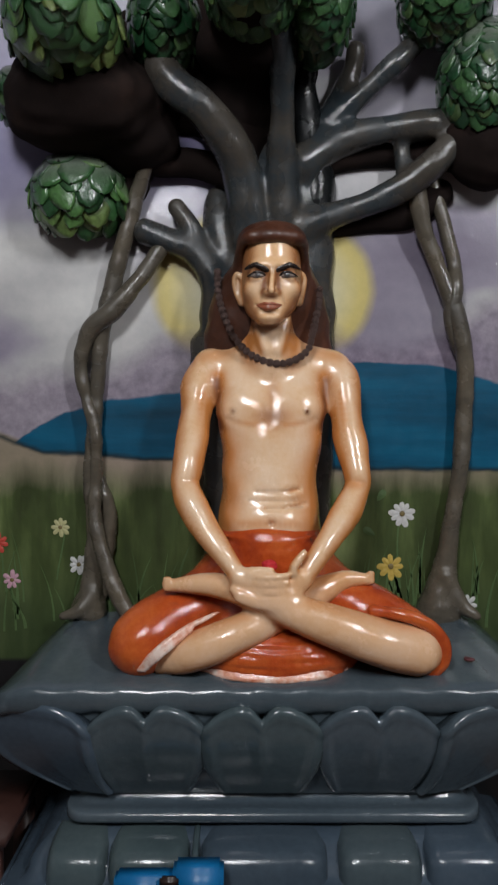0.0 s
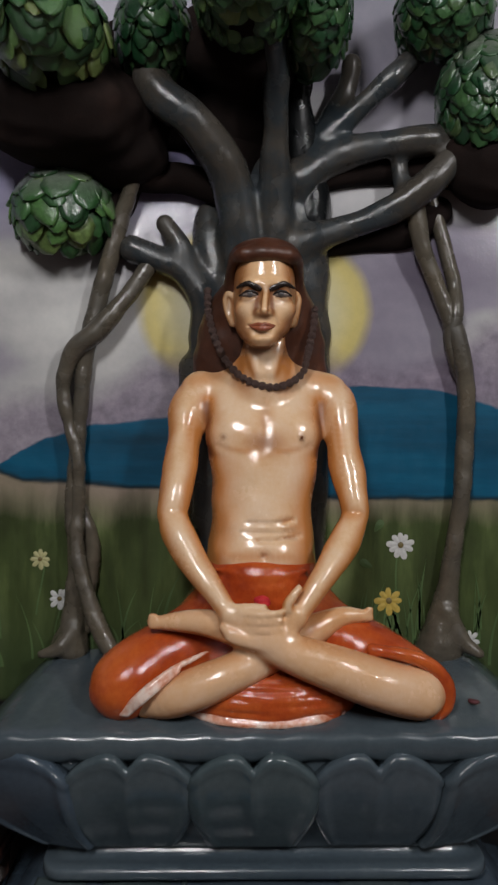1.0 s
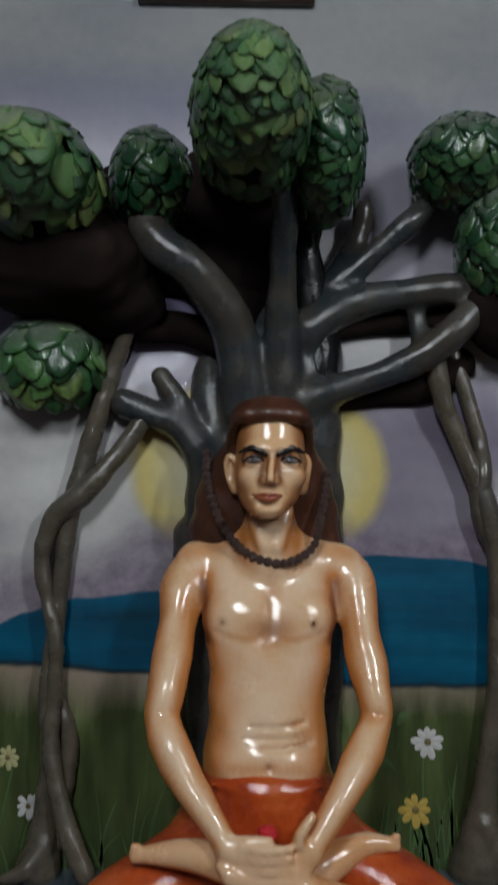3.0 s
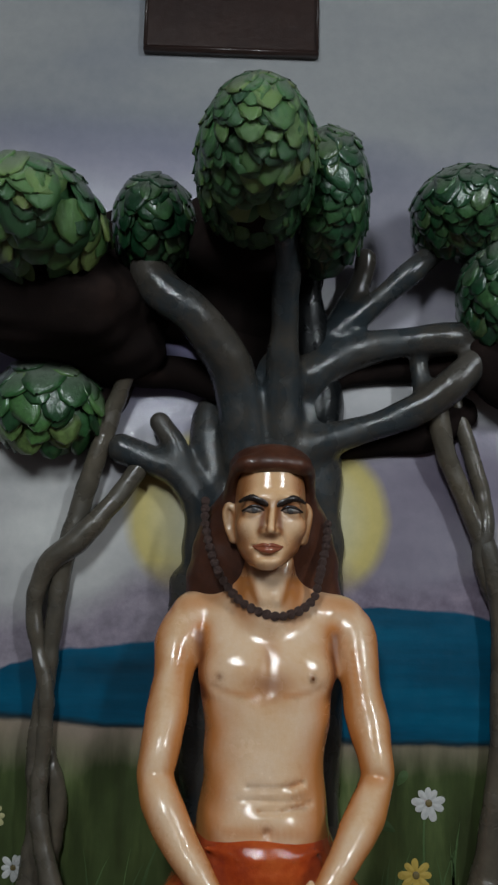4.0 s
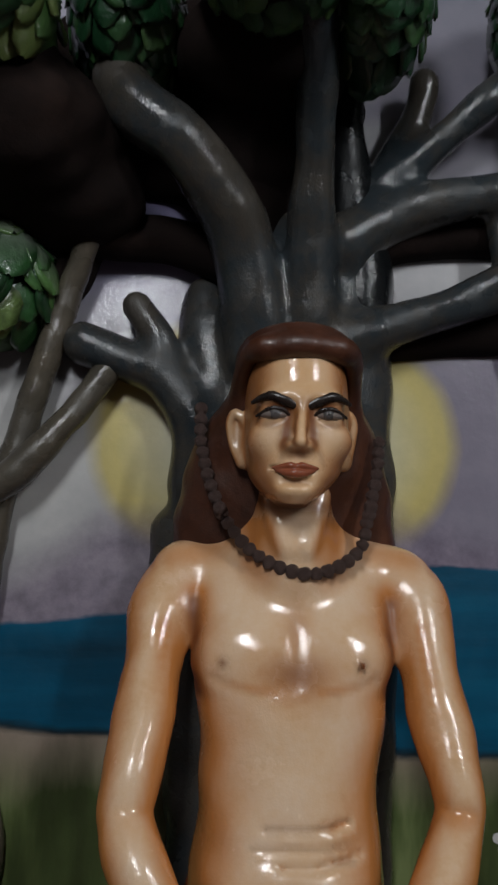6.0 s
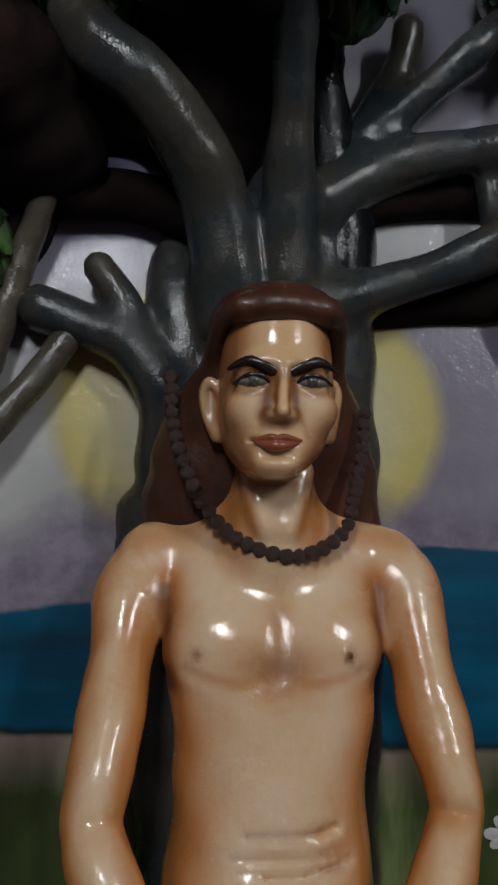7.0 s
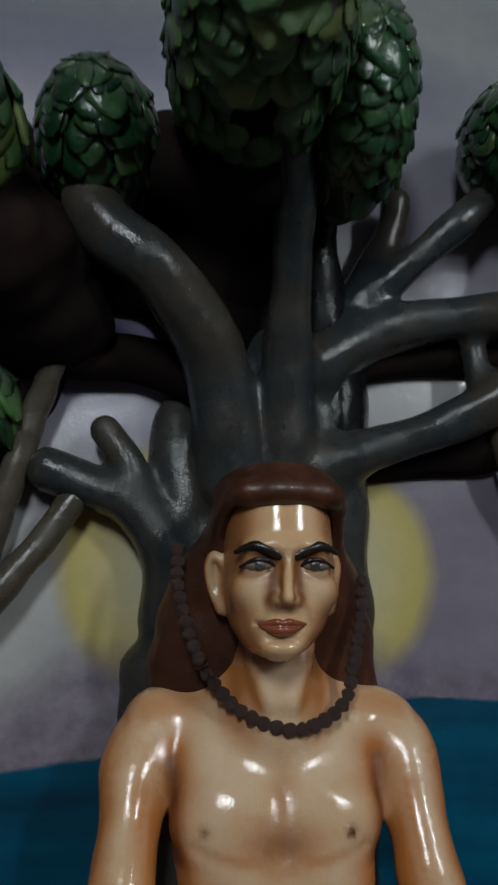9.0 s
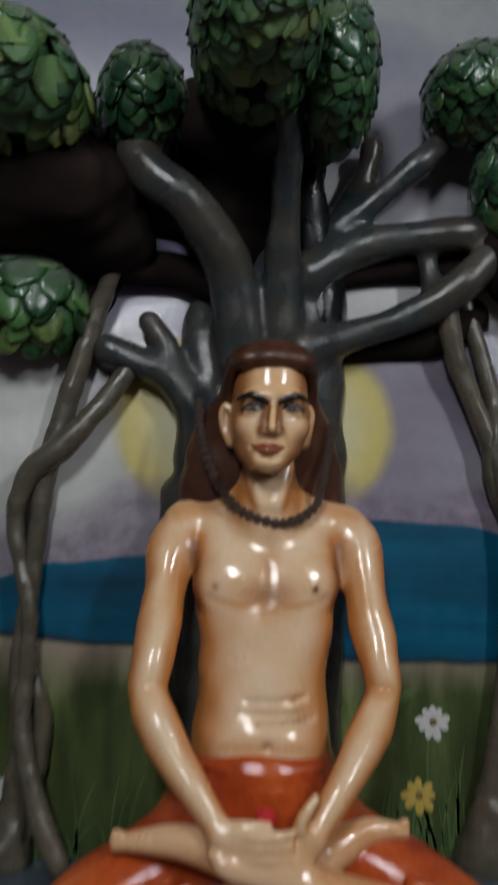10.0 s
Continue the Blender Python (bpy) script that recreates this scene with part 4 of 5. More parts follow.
flesh.loft([(1.10, SX - 0.005, 1.975, 0.125, 0.115), (1.16, SX - 0.005, 1.975, 0.126, 0.110), (1.21, SX - 0.005, 1.975, 0.122, 0.103), (1.29, SX - 0.003, 1.975, 0.115, 0.091), (1.37, SX, 1.980, 0.121, 0.083), (1.45, SX, 1.985, 0.130, 0.077), (1.475, SX, 1.987, 0.133, 0.0735), (1.50, SX, 1.990, 0.135, 0.068), (1.53, SX, 1.995, 0.136, 0.0575), (1.56, SX, 2.000, 0.132, 0.047), (1.585, SX, 2.006, 0.124, 0.042), (1.615, SX, 2.03, 0.09, 0.066), (1.65, SX, 2.02, 0.05, 0.055)], 0.02, 2.15)
flesh.limb([(SX, 1.898, 1.435, 0.004), (SX, 1.902, 1.465, 0.0045), (SX, 1.913, 1.50, 0.002)], 0.018, 4, cut=True)
flesh.limb([(SX, 1.984, 1.58, 0.058), (SX, 1.976, 1.64, 0.050), (SX, 1.978, 1.70, 0.050)], 0.03, 2)
for s in (-1, 1):
    flesh.ball((SX + s * 0.064, 1.951, 1.462), (0.064, 0.032, 0.046), 0.020)
    flesh.limb([(SX + s * 0.012, 1.898, 1.434, 0.003), (SX + s * 0.055, 1.899, 1.420, 0.004), (SX + s * 0.105, 1.925, 1.437, 0.003)], 0.010, 4, cut=True)
    flesh.ball((SX - 0.004 + s * 0.0885, 1.908, 1.4575), (0.0042, 0.006, 0.0042), 0.003)
    flesh.limb([(SX + s * 0.036, 1.945, 1.675, 0.012), (SX + s * 0.014, 1.932, 1.602, 0.010)], 0.014, 1)
    flesh.limb([(SX + s * 0.03, 2.03, 1.64, 0.03), (SX + s * 0.10, 2.04, 1.595, 0.035), (SX + s * 0.15, 2.03, 1.575, 0.035)], 0.04, 3)
flesh.ball((SX - 0.004, 1.918, 1.196), (0.095, 0.048, 0.036), 0.03)
flesh.ball((SX, 1.858, 1.198), (0.010, 0.014, 0.008), 0.008, cut=True)
for z, w, dz in ((1.229, 0.074, 0.010), (1.247, 0.082, 0.007), (1.268, 0.058, 0.004)):
    flesh.limb([(SX - 0.7 * w, 1.884, z + 0.4 * dz, 0.0020), (SX + 0.01, 1.8765, z, 0.0042), (SX + 0.6 * w, 1.884, z + 0.4 * dz, 0.0042), (SX + 1.1 * w, 1.905, z + dz, 0.0030)], 0.007, 6, cut=True)
# arms
flesh.limb([(*(-0.103, 2.03, 1.561), 0.044), (*(-0.121, 2.005, 1.525), 0.047), (*(-0.13, 1.965, 1.455), 0.037), (*(-0.137, 1.925, 1.388), 0.040), (*(-0.146, 1.885, 1.317), 0.034), (*(-0.148, 1.875, 1.282), 0.032), (*(-0.124, 1.845, 1.228), 0.036), (*(-0.074, 1.81, 1.157), 0.027), (*(-0.024, 1.78, 1.095), 0.021)], 0.02)
flesh.limb([(*(0.213, 2.03, 1.561), 0.044), (*(0.23, 2.005, 1.525), 0.047), (*(0.236, 1.97, 1.455), 0.037), (*(0.243, 1.945, 1.388), 0.040), (*(0.254, 1.915, 1.315), 0.034), (*(0.256, 1.91, 1.279), 0.032), (*(0.226, 1.87, 1.225), 0.036), (*(0.173, 1.81, 1.157), 0.027), (*(0.124, 1.78, 1.093), 0.021)], 0.02)
# laid-together palms: the one hand's fingers rest in the other's curled ones
flesh.ball((-0.008, 1.772, 1.084), (0.036, 0.020, 0.024), 0.012, (0, 22, 0))
flesh.ball((0.106, 1.772, 1.076), (0.034, 0.020, 0.025), 0.012, (0, -28, 0))
for k in range(3):
    flesh.limb([(0.000, 1.762, 1.096 - 0.016 * k, 0.0115), (0.045, 1.750, 1.095 - 0.0165 * k, 0.0108), (0.084, 1.754, 1.098 - 0.0155 * k, 0.0088)], 0.004, 4)
for k in range(2):
    flesh.limb([(0.106, 1.762, 1.062 - 0.010 * k, 0.0115), (0.062, 1.752, 1.048 - 0.012 * k, 0.0112), (0.018, 1.752, 1.046 - 0.010 * k, 0.0108), (-0.020, 1.757, 1.058 - 0.010 * k, 0.0102), (-0.034 + 0.008 * k, 1.764, 1.066 - 0.010 * k, 0.0090)], 0.004, 4)
flesh.limb([(0.108, 1.770, 1.092, 0.014), (0.097, 1.760, 1.112, 0.0120), (0.108, 1.760, 1.130, 0.0105), (0.121, 1.765, 1.146, 0.0085)], 0.006, 4)
flesh.limb([(-0.014, 1.772, 1.100, 0.013), (0.015, 1.764, 1.107, 0.0110), (0.050, 1.760, 1.108, 0.0090)], 0.005, 4)
# shins and feet
flesh.limb([(*(0.373, 1.8, 0.923), 0.060), (*(0.306, 1.78, 0.939), 0.053), (*(0.198, 1.77, 0.978), 0.048), (*(0.086, 1.775, 1.018), 0.039), (*(-0.001, 1.8, 1.048), 0.034), (*(-0.078, 1.82, 1.064), 0.028), (*(-0.143, 1.83, 1.062), 0.020), (*(-0.182, 1.835, 1.058), 0.013)], 0.015)
flesh.limb([(*(-0.195, 1.81, 0.892), 0.028), (*(-0.133, 1.785, 0.917), 0.042), (*(-0.051, 1.782, 0.951), 0.044), (*(0.05, 1.81, 0.991), 0.040), (*(0.156, 1.86, 1.037), 0.034), (*(0.222, 1.87, 1.064), 0.024), (*(0.274, 1.87, 1.067), 0.014)], 0.015)
for k in range(4):
    flesh.ball((*(-0.186, 1.83, 1.072)[:2], 1.052 + 0.008 * k), (0.010, 0.008, 0.0048), 0.004)
    flesh.ball((*(0.283, 1.865, 1.076)[:2], 1.060 + 0.008 * k), (0.010, 0.008, 0.0048), 0.004)
flesh.ripple(0.07, 0.0036)
bodies.append((0, flesh.skin()))

# head
head = Clay((SX - 0.115, 1.78, 1.60), (SX + 0.115, 2.08, 1.92), 0.0026)
head.loft([(1.660, SX - 0.009, 1.905, 0.020, 0.036), (1.669, SX - 0.008, 1.905, 0.036, 0.051), (1.684, SX - 0.006, 1.918, 0.050, 0.066), (1.700, SX - 0.004, 1.930, 0.060, 0.076), (1.73, SX - 0.002, 1.94, 0.066, 0.085), (1.766, SX, 1.95, 0.069, 0.094), (1.79, SX, 1.953, 0.070, 0.0975), (1.815, SX, 1.956, 0.069, 0.098), (1.84, SX, 1.960, 0.067, 0.0982), (1.862, SX, 1.965, 0.061, 0.0975), (1.885, SX, 1.97, 0.035, 0.05)], 0.012, 2.35)
head.limb([(SX, 1.980, 1.635, 0.042), (SX, 1.974, 1.68, 0.046)], 0.02, 1)
head.ball((SX - 0.009, 1.868, 1.671), (0.020, 0.013, 0.012), 0.015)
head.limb([(SX - 0.001, 1.862, 1.786, 0.0070), (SX - 0.002, 1.850, 1.757, 0.0064), (SX - 0.004, 1.837, 1.7300, 0.0082)], 0.013, 4)
for s in (-1, 1):
    head.ball((SX - 0.004 + s * 0.0105, 1.856, 1.7260), (0.0090, 0.014, 0.0062), 0.010)
    head.ball((SX + s * 0.034, 1.849, 1.768), (0.021, 0.015, 0.012), 0.014, cut=True)
    head.ball((SX + s * 0.034, 1.877, 1.767), (0.021, 0.0172, 0.0150), 0.004)
    head.ball((SX + s * 0.030, 1.869, 1.791), (0.026, 0.013, 0.007), 0.014, (0, s * 5, s * 14))
    head.ball((SX + s * 0.046, 1.889, 1.738), (0.020, 0.018, 0.018), 0.02)
    head.ball((SX - 0.004 + s * 0.0075, 1.843, 1.7175), (0.004, 0.006, 0.003), 0.003, cut=True)
    # ear with a long lobe
    head.ball((SX - 0.004 + s * 0.074, 1.958, 1.757), (0.010, 0.007, 0.026), 0.004)
    head.limb([(SX + s * 0.067, 1.945, 1.770, 0.006), (SX - 0.005 + s * 0.0770, 1.948, 1.784, 0.007), (SX - 0.005 + s * 0.0845, 1.954, 1.770, 0.0065), (SX - 0.005 + s * 0.0795, 1.955, 1.740, 0.0062), (SX - 0.004 + s * 0.069, 1.950, 1.7165, 0.0075)], 0.006, 4)
    head.limb([(SX + s * 0.066, 1.955, 1.765, 0.008), (SX + s * 0.066, 1.950, 1.72, 0.008)], 0.012, 1)
head.limb([(SX - 0.036, 1.866, 1.6985, 0.003), (SX - 0.008, 1.850, 1.6960, 0.0035), (SX + 0.020, 1.868, 1.6985, 0.003)], 0.005, 6, cut=True)
head.ball((SX - 0.008, 1.851, 1.6825), (0.016, 0.006, 0.003), 0.010, cut=True)
bodies.append((0, head.skin()))
lips = Clay((SX - 0.05, 1.82, 1.66), (SX + 0.05, 1.90, 1.72), 0.0012)
MX = SX - 0.008
lips.limb([(MX - 0.0275, 1.8580, 1.6990, 0.0020), (MX - 0.0175, 1.8535, 1.7000, 0.0036), (MX - 0.007, 1.8498, 1.7012, 0.0046), (MX, 1.8490, 1.6998, 0.0040), (MX + 0.007, 1.8498, 1.7012, 0.0046), (MX + 0.0175, 1.8530, 1.7000, 0.0036), (MX + 0.0275, 1.8570, 1.6990, 0.0020)], 0.002, 5)
lips.limb([(MX - 0.024, 1.8570, 1.6962, 0.0022), (MX - 0.012, 1.8520, 1.6930, 0.0050), (MX, 1.8495, 1.6918, 0.0062), (MX + 0.012, 1.8520, 1.6930, 0.0050), (MX + 0.024, 1.8560, 1.6962, 0.0022)], 0.001, 5)
bodies.append((4, lips.skin()))
brows = Clay((SX - 0.08, 1.83, 1.76), (SX + 0.08, 1.91, 1.81), 0.0013)
for s in (-1, 1):
    brows.limb([(SX + s * 0.0085, 1.8585, 1.7785, 0.0062), (SX + s * 0.022, 1.8590, 1.7855, 0.0076), (SX + s * 0.038, 1.8610, 1.7905, 0.0068), (SX + s * 0.051, 1.8655, 1.7885, 0.0046), (SX + s * 0.062, 1.8725, 1.7835, 0.0028)], 0.002, 5)
    # upper lash line
    brows.limb([(SX + s * 0.013, 1.8650, 1.7640, 0.0018), (SX + s * 0.024, 1.8585, 1.7728, 0.0028), (SX + s * 0.040, 1.8590, 1.7740, 0.0030), (SX + s * 0.057, 1.8680, 1.7655, 0.0020)], 0.001, 5)
    brows.limb([(SX + s * 0.016, 1.863, 1.7625, 0.0007), (SX + s * 0.034, 1.8588, 1.7602, 0.0011), (SX + s * 0.054, 1.870, 1.7635, 0.0007)], 0.001, 5)
bodies.append((3, brows.skin()))
for s in (-1, 1):
    eye = Clay((SX + s * 0.036 - 0.03, 1.83, 1.74), (SX + s * 0.036 + 0.03, 1.89, 1.79), 0.0013)
    eye.ball((SX + s * 0.034, 1.870, 1.7672), (0.0195, 0.0135, 0.0074), 0.001)
    bodies.append((5, eye.skin()))
    iris = Clay((SX + s * 0.036 - 0.02, 1.83, 1.74), (SX + s * 0.036 + 0.02, 1.88, 1.79), 0.0009)
    iris.ball((SX - 0.0005 + s * 0.0335, 1.8615, 1.7680), (0.0084, 0.0062, 0.0074), 0.001)
    bodies.append((6, iris.skin()))
    pupil = Clay((SX + s * 0.034 - 0.012, 1.84, 1.755), (SX + s * 0.034 + 0.012, 1.87, 1.782), 0.0007)
    pupil.ball((SX - 0.0005 + s * 0.0335, 1.8582, 1.7682), (0.0034, 0.0032, 0.0034), 0.001)
    bodies.append((3, pupil.skin()))
# hair: a cap with a rolled front edge, falling behind the shoulders
hair = Clay((SX - 0.19, 1.80, 1.50), (SX + 0.19, 2.16, 1.93), 0.0045)
hair.loft([(1.52, SX - 0.005, 2.07, 0.158, 0.05), (1.60, SX - 0.008, 2.05, 0.162, 0.06), (1.68, SX - 0.008, 2.04, 0.155, 0.07), (1.76, SX - 0.005, 2.03, 0.132, 0.085), (1.82, SX, 2.015, 0.094, 0.095), (1.865, SX, 1.985, 0.078, 0.095), (1.89, SX, 1.985, 0.055, 0.07)], 0.02)
hair.ball((SX, 1.967, 1.868), (0.082, 0.112, 0.041), 0.015)
for s in (-1, 1):
    hair.limb([(SX + s * 0.048, 1.870, 1.8570, 0.014), (SX + s * 0.068, 1.898, 1.851, 0.013), (SX + s * 0.077, 1.945, 1.822, 0.012), (SX + s * 0.082, 2.005, 1.77, 0.018)], 0.012)
hair.limb([(SX - 0.055, 1.880, 1.8565, 0.014), (SX, 1.862, 1.8575, 0.017), (SX + 0.055, 1.880, 1.8565, 0.014)], 0.01)
hair.ripple(0.05, 0.003)
bodies.append((2, hair.skin()))

# cloth: waist wrap, thighs and the fan between the shins
cloth = Clay((-0.38, 1.62, 0.82), (0.52, 2.14, 1.24), 0.0055)
cloth.loft([(0.90, SX, 1.99, 0.26, 0.14), (1.0, SX, 1.99, 0.22, 0.145), (1.08, SX - 0.005, 2.0, 0.175, 0.155), (1.14, SX - 0.005, 2.0, 0.142, 0.155), (1.176, SX - 0.005, 2.0, 0.128, 0.146), (1.186, SX - 0.005, 2.0, 0.122, 0.130)], 0.02, 2.2)
cloth.limb([(*(-0.049, 1.95, 1.024), 0.080), (*(-0.161, 1.89, 0.977), 0.078), (*(-0.232, 1.84, 0.94), 0.076), (*(-0.25, 1.83, 0.924), 0.072)], 0.03, 4)
cloth.limb([(*(0.17, 1.95, 1.024), 0.080), (*(0.271, 1.89, 0.98), 0.076), (*(0.348, 1.85, 0.945), 0.070), (*(0.385, 1.84, 0.916), 0.064)], 0.03, 4)
cloth.limb([(0.280, 1.80, 1.010, 0.014), (0.340, 1.778, 1.006, 0.015), (0.397, 1.776, 0.985, 0.016), (0.430, 1.784, 0.945, 0.016), (0.436, 1.792, 0.900, 0.015), (0.405, 1.80, 0.865, 0.016)], 0.010, 5)
cloth.ball((0.058, 1.863, 0.898), (0.20, 0.105, 0.084), 0.03)
FAN = (0.058, 1.863, 0.898)
for i in range(9):
    z = FAN[2] + 0.052 - 0.0135 * i
    half = 0.2 * math.sqrt(max(0.05, 1 - ((z - FAN[2]) / 0.084) ** 2))
    fold = []
    for u in (-0.8, -0.45, -0.1, 0.25, 0.55, 0.8):
        zz = z + 0.010 * u * u + 0.002 * math.sin(5 * u + 2.3 * i)
        inner = 1 - ((zz - FAN[2]) / 0.084) ** 2 - (u * half / 0.2) ** 2
        fold.append((FAN[0] + u * half, FAN[1] - 0.105 * math.sqrt(max(0.01, inner)), zz, 0.0058 - 0.0022 * abs(u)))
    cloth.limb(fold, 0.006, 5)
for z, w in ((1.075, 0.10), (1.10, 0.12), (1.135, 0.09), (1.16, 0.11)):
    cloth.limb([(SX - w, 1.880, z + 0.008, 0.003), (SX, 1.852, z - 0.006, 0.003), (SX + w, 1.880, z + 0.010, 0.003)], 0.016, 5)
cloth.ripple(0.06, 0.003)
bodies.append((1, cloth.skin()))
trim = Clay((-0.38, 1.62, 0.82), (0.52, 2.0, 1.1), 0.0045)
trim.limb([(*(-0.244, 1.772, 0.885), 0.0065), (*(-0.199, 1.752, 0.934), 0.0090), (*(-0.136, 1.773, 0.978), 0.0075), (*(-0.067, 1.806, 1.006), 0.004)], 0.02, 6)
trim.limb([(*(-0.232, 1.767, 0.885), 0.005), (*(-0.187, 1.747, 0.929), 0.0060), (*(-0.126, 1.769, 0.974), 0.005)], 0.005, 6)
for drop, thick in ((0.0, 0.0065), (0.010, 0.0070)):
    trim.limb([(-0.110, 1.812, 0.882 - drop, 0.8 * thick), (-0.04, 1.776 - drop / 2, 0.878 - drop, thick), (0.055, 1.764 - drop / 2, 0.875 - drop, thick), (0.15, 1.776 - drop / 2, 0.877 - drop, thick), (0.220, 1.812, 0.882 - drop, 0.8 * thick)], 0.004, 6)
trim.ripple(0.04, 0.0015)
bodies.append((7, trim.skin()))
v, f, slots = gather(bodies)
me = mesh_of("statue", v, f, [SKIN, CLOTH, HAIR, BROW, LIP, EYE_WHITE, IRIS, HEM], slots)


def puff(c, r):
    """A soft sprayed spot."""
    return np.exp(-(((v - np.array(c)) / np.array(r)) ** 2).sum(1))


def sprayed(a, b, r, n=16):
    """A soft sprayed line."""
    return np.max([puff(np.array(a) + (np.array(b) - np.array(a)) * s, (r, r * 2.5, r)) for s in np.linspace(0, 1, n)], 0)


orange = np.zeros(len(v))
for s in (-1, 1):
    orange = np.maximum(orange, 0.85 * sprayed((SX + s * 0.128, 1.97, 1.54), (SX + s * 0.118, 1.97, 1.40), 0.022))
    orange = np.maximum(orange, 0.55 * sprayed((SX + s * 0.112, 1.96, 1.38), (SX + s * 0.112, 1.96, 1.22), 0.020))
    orange = np.maximum(orange, 0.45 * sprayed((SX + s * 0.105, 2.0, 1.60), (SX + s * 0.165, 2.0, 1.59), 0.024))
    orange = np.maximum(orange, 0.60 * sprayed((SX + s * 0.165, 1.94, 1.50), (SX + s * 0.175, 1.93, 1.31), 0.014))
    orange = np.maximum(orange, 0.85 * puff((SX + s * 0.195, 1.92, 1.286), (0.06, 0.06, 0.018)))
    orange = np.maximum(orange, 0.50 * sprayed((SX + s * 0.225, 1.95, 1.50), (SX + s * 0.235, 1.95, 1.30), 0.012))
    orange = np.maximum(orange, 0.85 * sprayed((SX + s * 0.10, 1.90, 1.432), (SX + s * 0.03, 1.89, 1.426), 0.009))
    orange = np.maximum(orange, 0.55 * sprayed((SX + s * 0.045, 1.95, 1.655), (SX + s * 0.09, 1.97, 1.612), 0.018))
orange = np.maximum(orange, 0.45 * sprayed((SX - 0.09, 1.87, 1.196), (SX + 0.09, 1.87, 1.196), 0.014))
orange = np.maximum(orange, 0.45 * puff((SX, 1.75, 1.06), (0.09, 0.05, 0.03)))
for s in (-1, 1):
    orange = np.maximum(orange, 0.35 * puff((SX + s * 0.036, 1.85, 1.778), (0.022, 0.04, 0.006)))
bronze = np.clip((v[:, 2] - 1.655) / 0.02, 0, 1) * 0.38
bronze *= 1 - 0.75 * np.maximum(puff((SX - 0.038, 1.87, 1.742), (0.018, 0.04, 0.014)), puff((SX + 0.036, 1.87, 1.742), (0.018, 0.04, 0.014)))
orange = np.maximum(orange, 0.45 * puff((SX + 0.002, 1.90, 1.440), (0.065, 0.05, 0.034)))
orange = np.maximum(orange, 0.40 * puff((SX + 0.002, 1.90, 1.50), (0.020, 0.05, 0.05)))
# brown paint, plus shade under brows, nose, lip and chin put into it
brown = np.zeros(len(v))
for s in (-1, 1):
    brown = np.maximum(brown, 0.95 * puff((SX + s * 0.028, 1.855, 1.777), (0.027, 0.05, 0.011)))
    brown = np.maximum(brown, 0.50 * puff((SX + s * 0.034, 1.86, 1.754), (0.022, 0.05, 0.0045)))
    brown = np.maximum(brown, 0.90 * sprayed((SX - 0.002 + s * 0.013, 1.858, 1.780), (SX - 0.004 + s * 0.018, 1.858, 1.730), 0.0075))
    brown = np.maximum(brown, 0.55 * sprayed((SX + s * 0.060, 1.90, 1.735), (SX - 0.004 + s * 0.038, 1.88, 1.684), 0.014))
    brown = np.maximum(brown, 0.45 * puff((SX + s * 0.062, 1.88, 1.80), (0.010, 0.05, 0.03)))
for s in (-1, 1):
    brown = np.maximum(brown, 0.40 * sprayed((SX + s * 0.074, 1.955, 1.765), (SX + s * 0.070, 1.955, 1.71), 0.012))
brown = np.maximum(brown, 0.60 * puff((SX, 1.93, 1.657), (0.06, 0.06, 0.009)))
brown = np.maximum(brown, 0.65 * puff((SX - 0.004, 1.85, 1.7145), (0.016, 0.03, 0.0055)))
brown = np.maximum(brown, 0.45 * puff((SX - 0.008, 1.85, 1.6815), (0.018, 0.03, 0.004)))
brown = np.maximum(brown, 0.55 * sprayed((SX - 0.06, 1.88, 1.850), (SX + 0.06, 1.88, 1.850), 0.008))
for s in (-1, 1):
    brown = np.maximum(brown, 0.55 * sprayed((SX + s * 0.060, 1.90, 1.845), (SX + s * 0.064, 1.90, 1.79), 0.010))
    brown = np.maximum(brown, 0.35 * sprayed((SX + s * 0.020, 1.86, 1.722), (SX + s * 0.030, 1.87, 1.700), 0.005))
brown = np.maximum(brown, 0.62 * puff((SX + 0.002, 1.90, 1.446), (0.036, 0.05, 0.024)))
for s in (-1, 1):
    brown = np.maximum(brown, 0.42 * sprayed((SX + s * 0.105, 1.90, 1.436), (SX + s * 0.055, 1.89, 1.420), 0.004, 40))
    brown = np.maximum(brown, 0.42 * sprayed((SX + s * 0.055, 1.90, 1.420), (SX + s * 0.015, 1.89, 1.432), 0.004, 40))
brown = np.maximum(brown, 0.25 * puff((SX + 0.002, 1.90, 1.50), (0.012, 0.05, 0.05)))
# belly creases and navel: shade of the grooves put in as brown
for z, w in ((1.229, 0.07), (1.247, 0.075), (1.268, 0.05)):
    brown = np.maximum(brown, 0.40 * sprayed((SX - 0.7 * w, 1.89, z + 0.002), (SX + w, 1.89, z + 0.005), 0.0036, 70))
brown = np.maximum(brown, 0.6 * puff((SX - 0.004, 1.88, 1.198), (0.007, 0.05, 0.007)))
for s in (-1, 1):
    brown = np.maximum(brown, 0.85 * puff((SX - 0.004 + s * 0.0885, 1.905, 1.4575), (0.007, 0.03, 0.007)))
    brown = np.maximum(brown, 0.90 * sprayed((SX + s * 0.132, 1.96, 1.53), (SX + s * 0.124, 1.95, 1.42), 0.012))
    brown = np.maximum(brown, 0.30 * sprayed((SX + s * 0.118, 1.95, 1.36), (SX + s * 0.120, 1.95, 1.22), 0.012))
# limbs, trunk and face turn more orange the more they face sideways
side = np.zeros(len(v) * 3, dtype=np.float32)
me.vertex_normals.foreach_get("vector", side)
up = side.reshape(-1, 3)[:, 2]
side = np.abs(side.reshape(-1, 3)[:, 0])
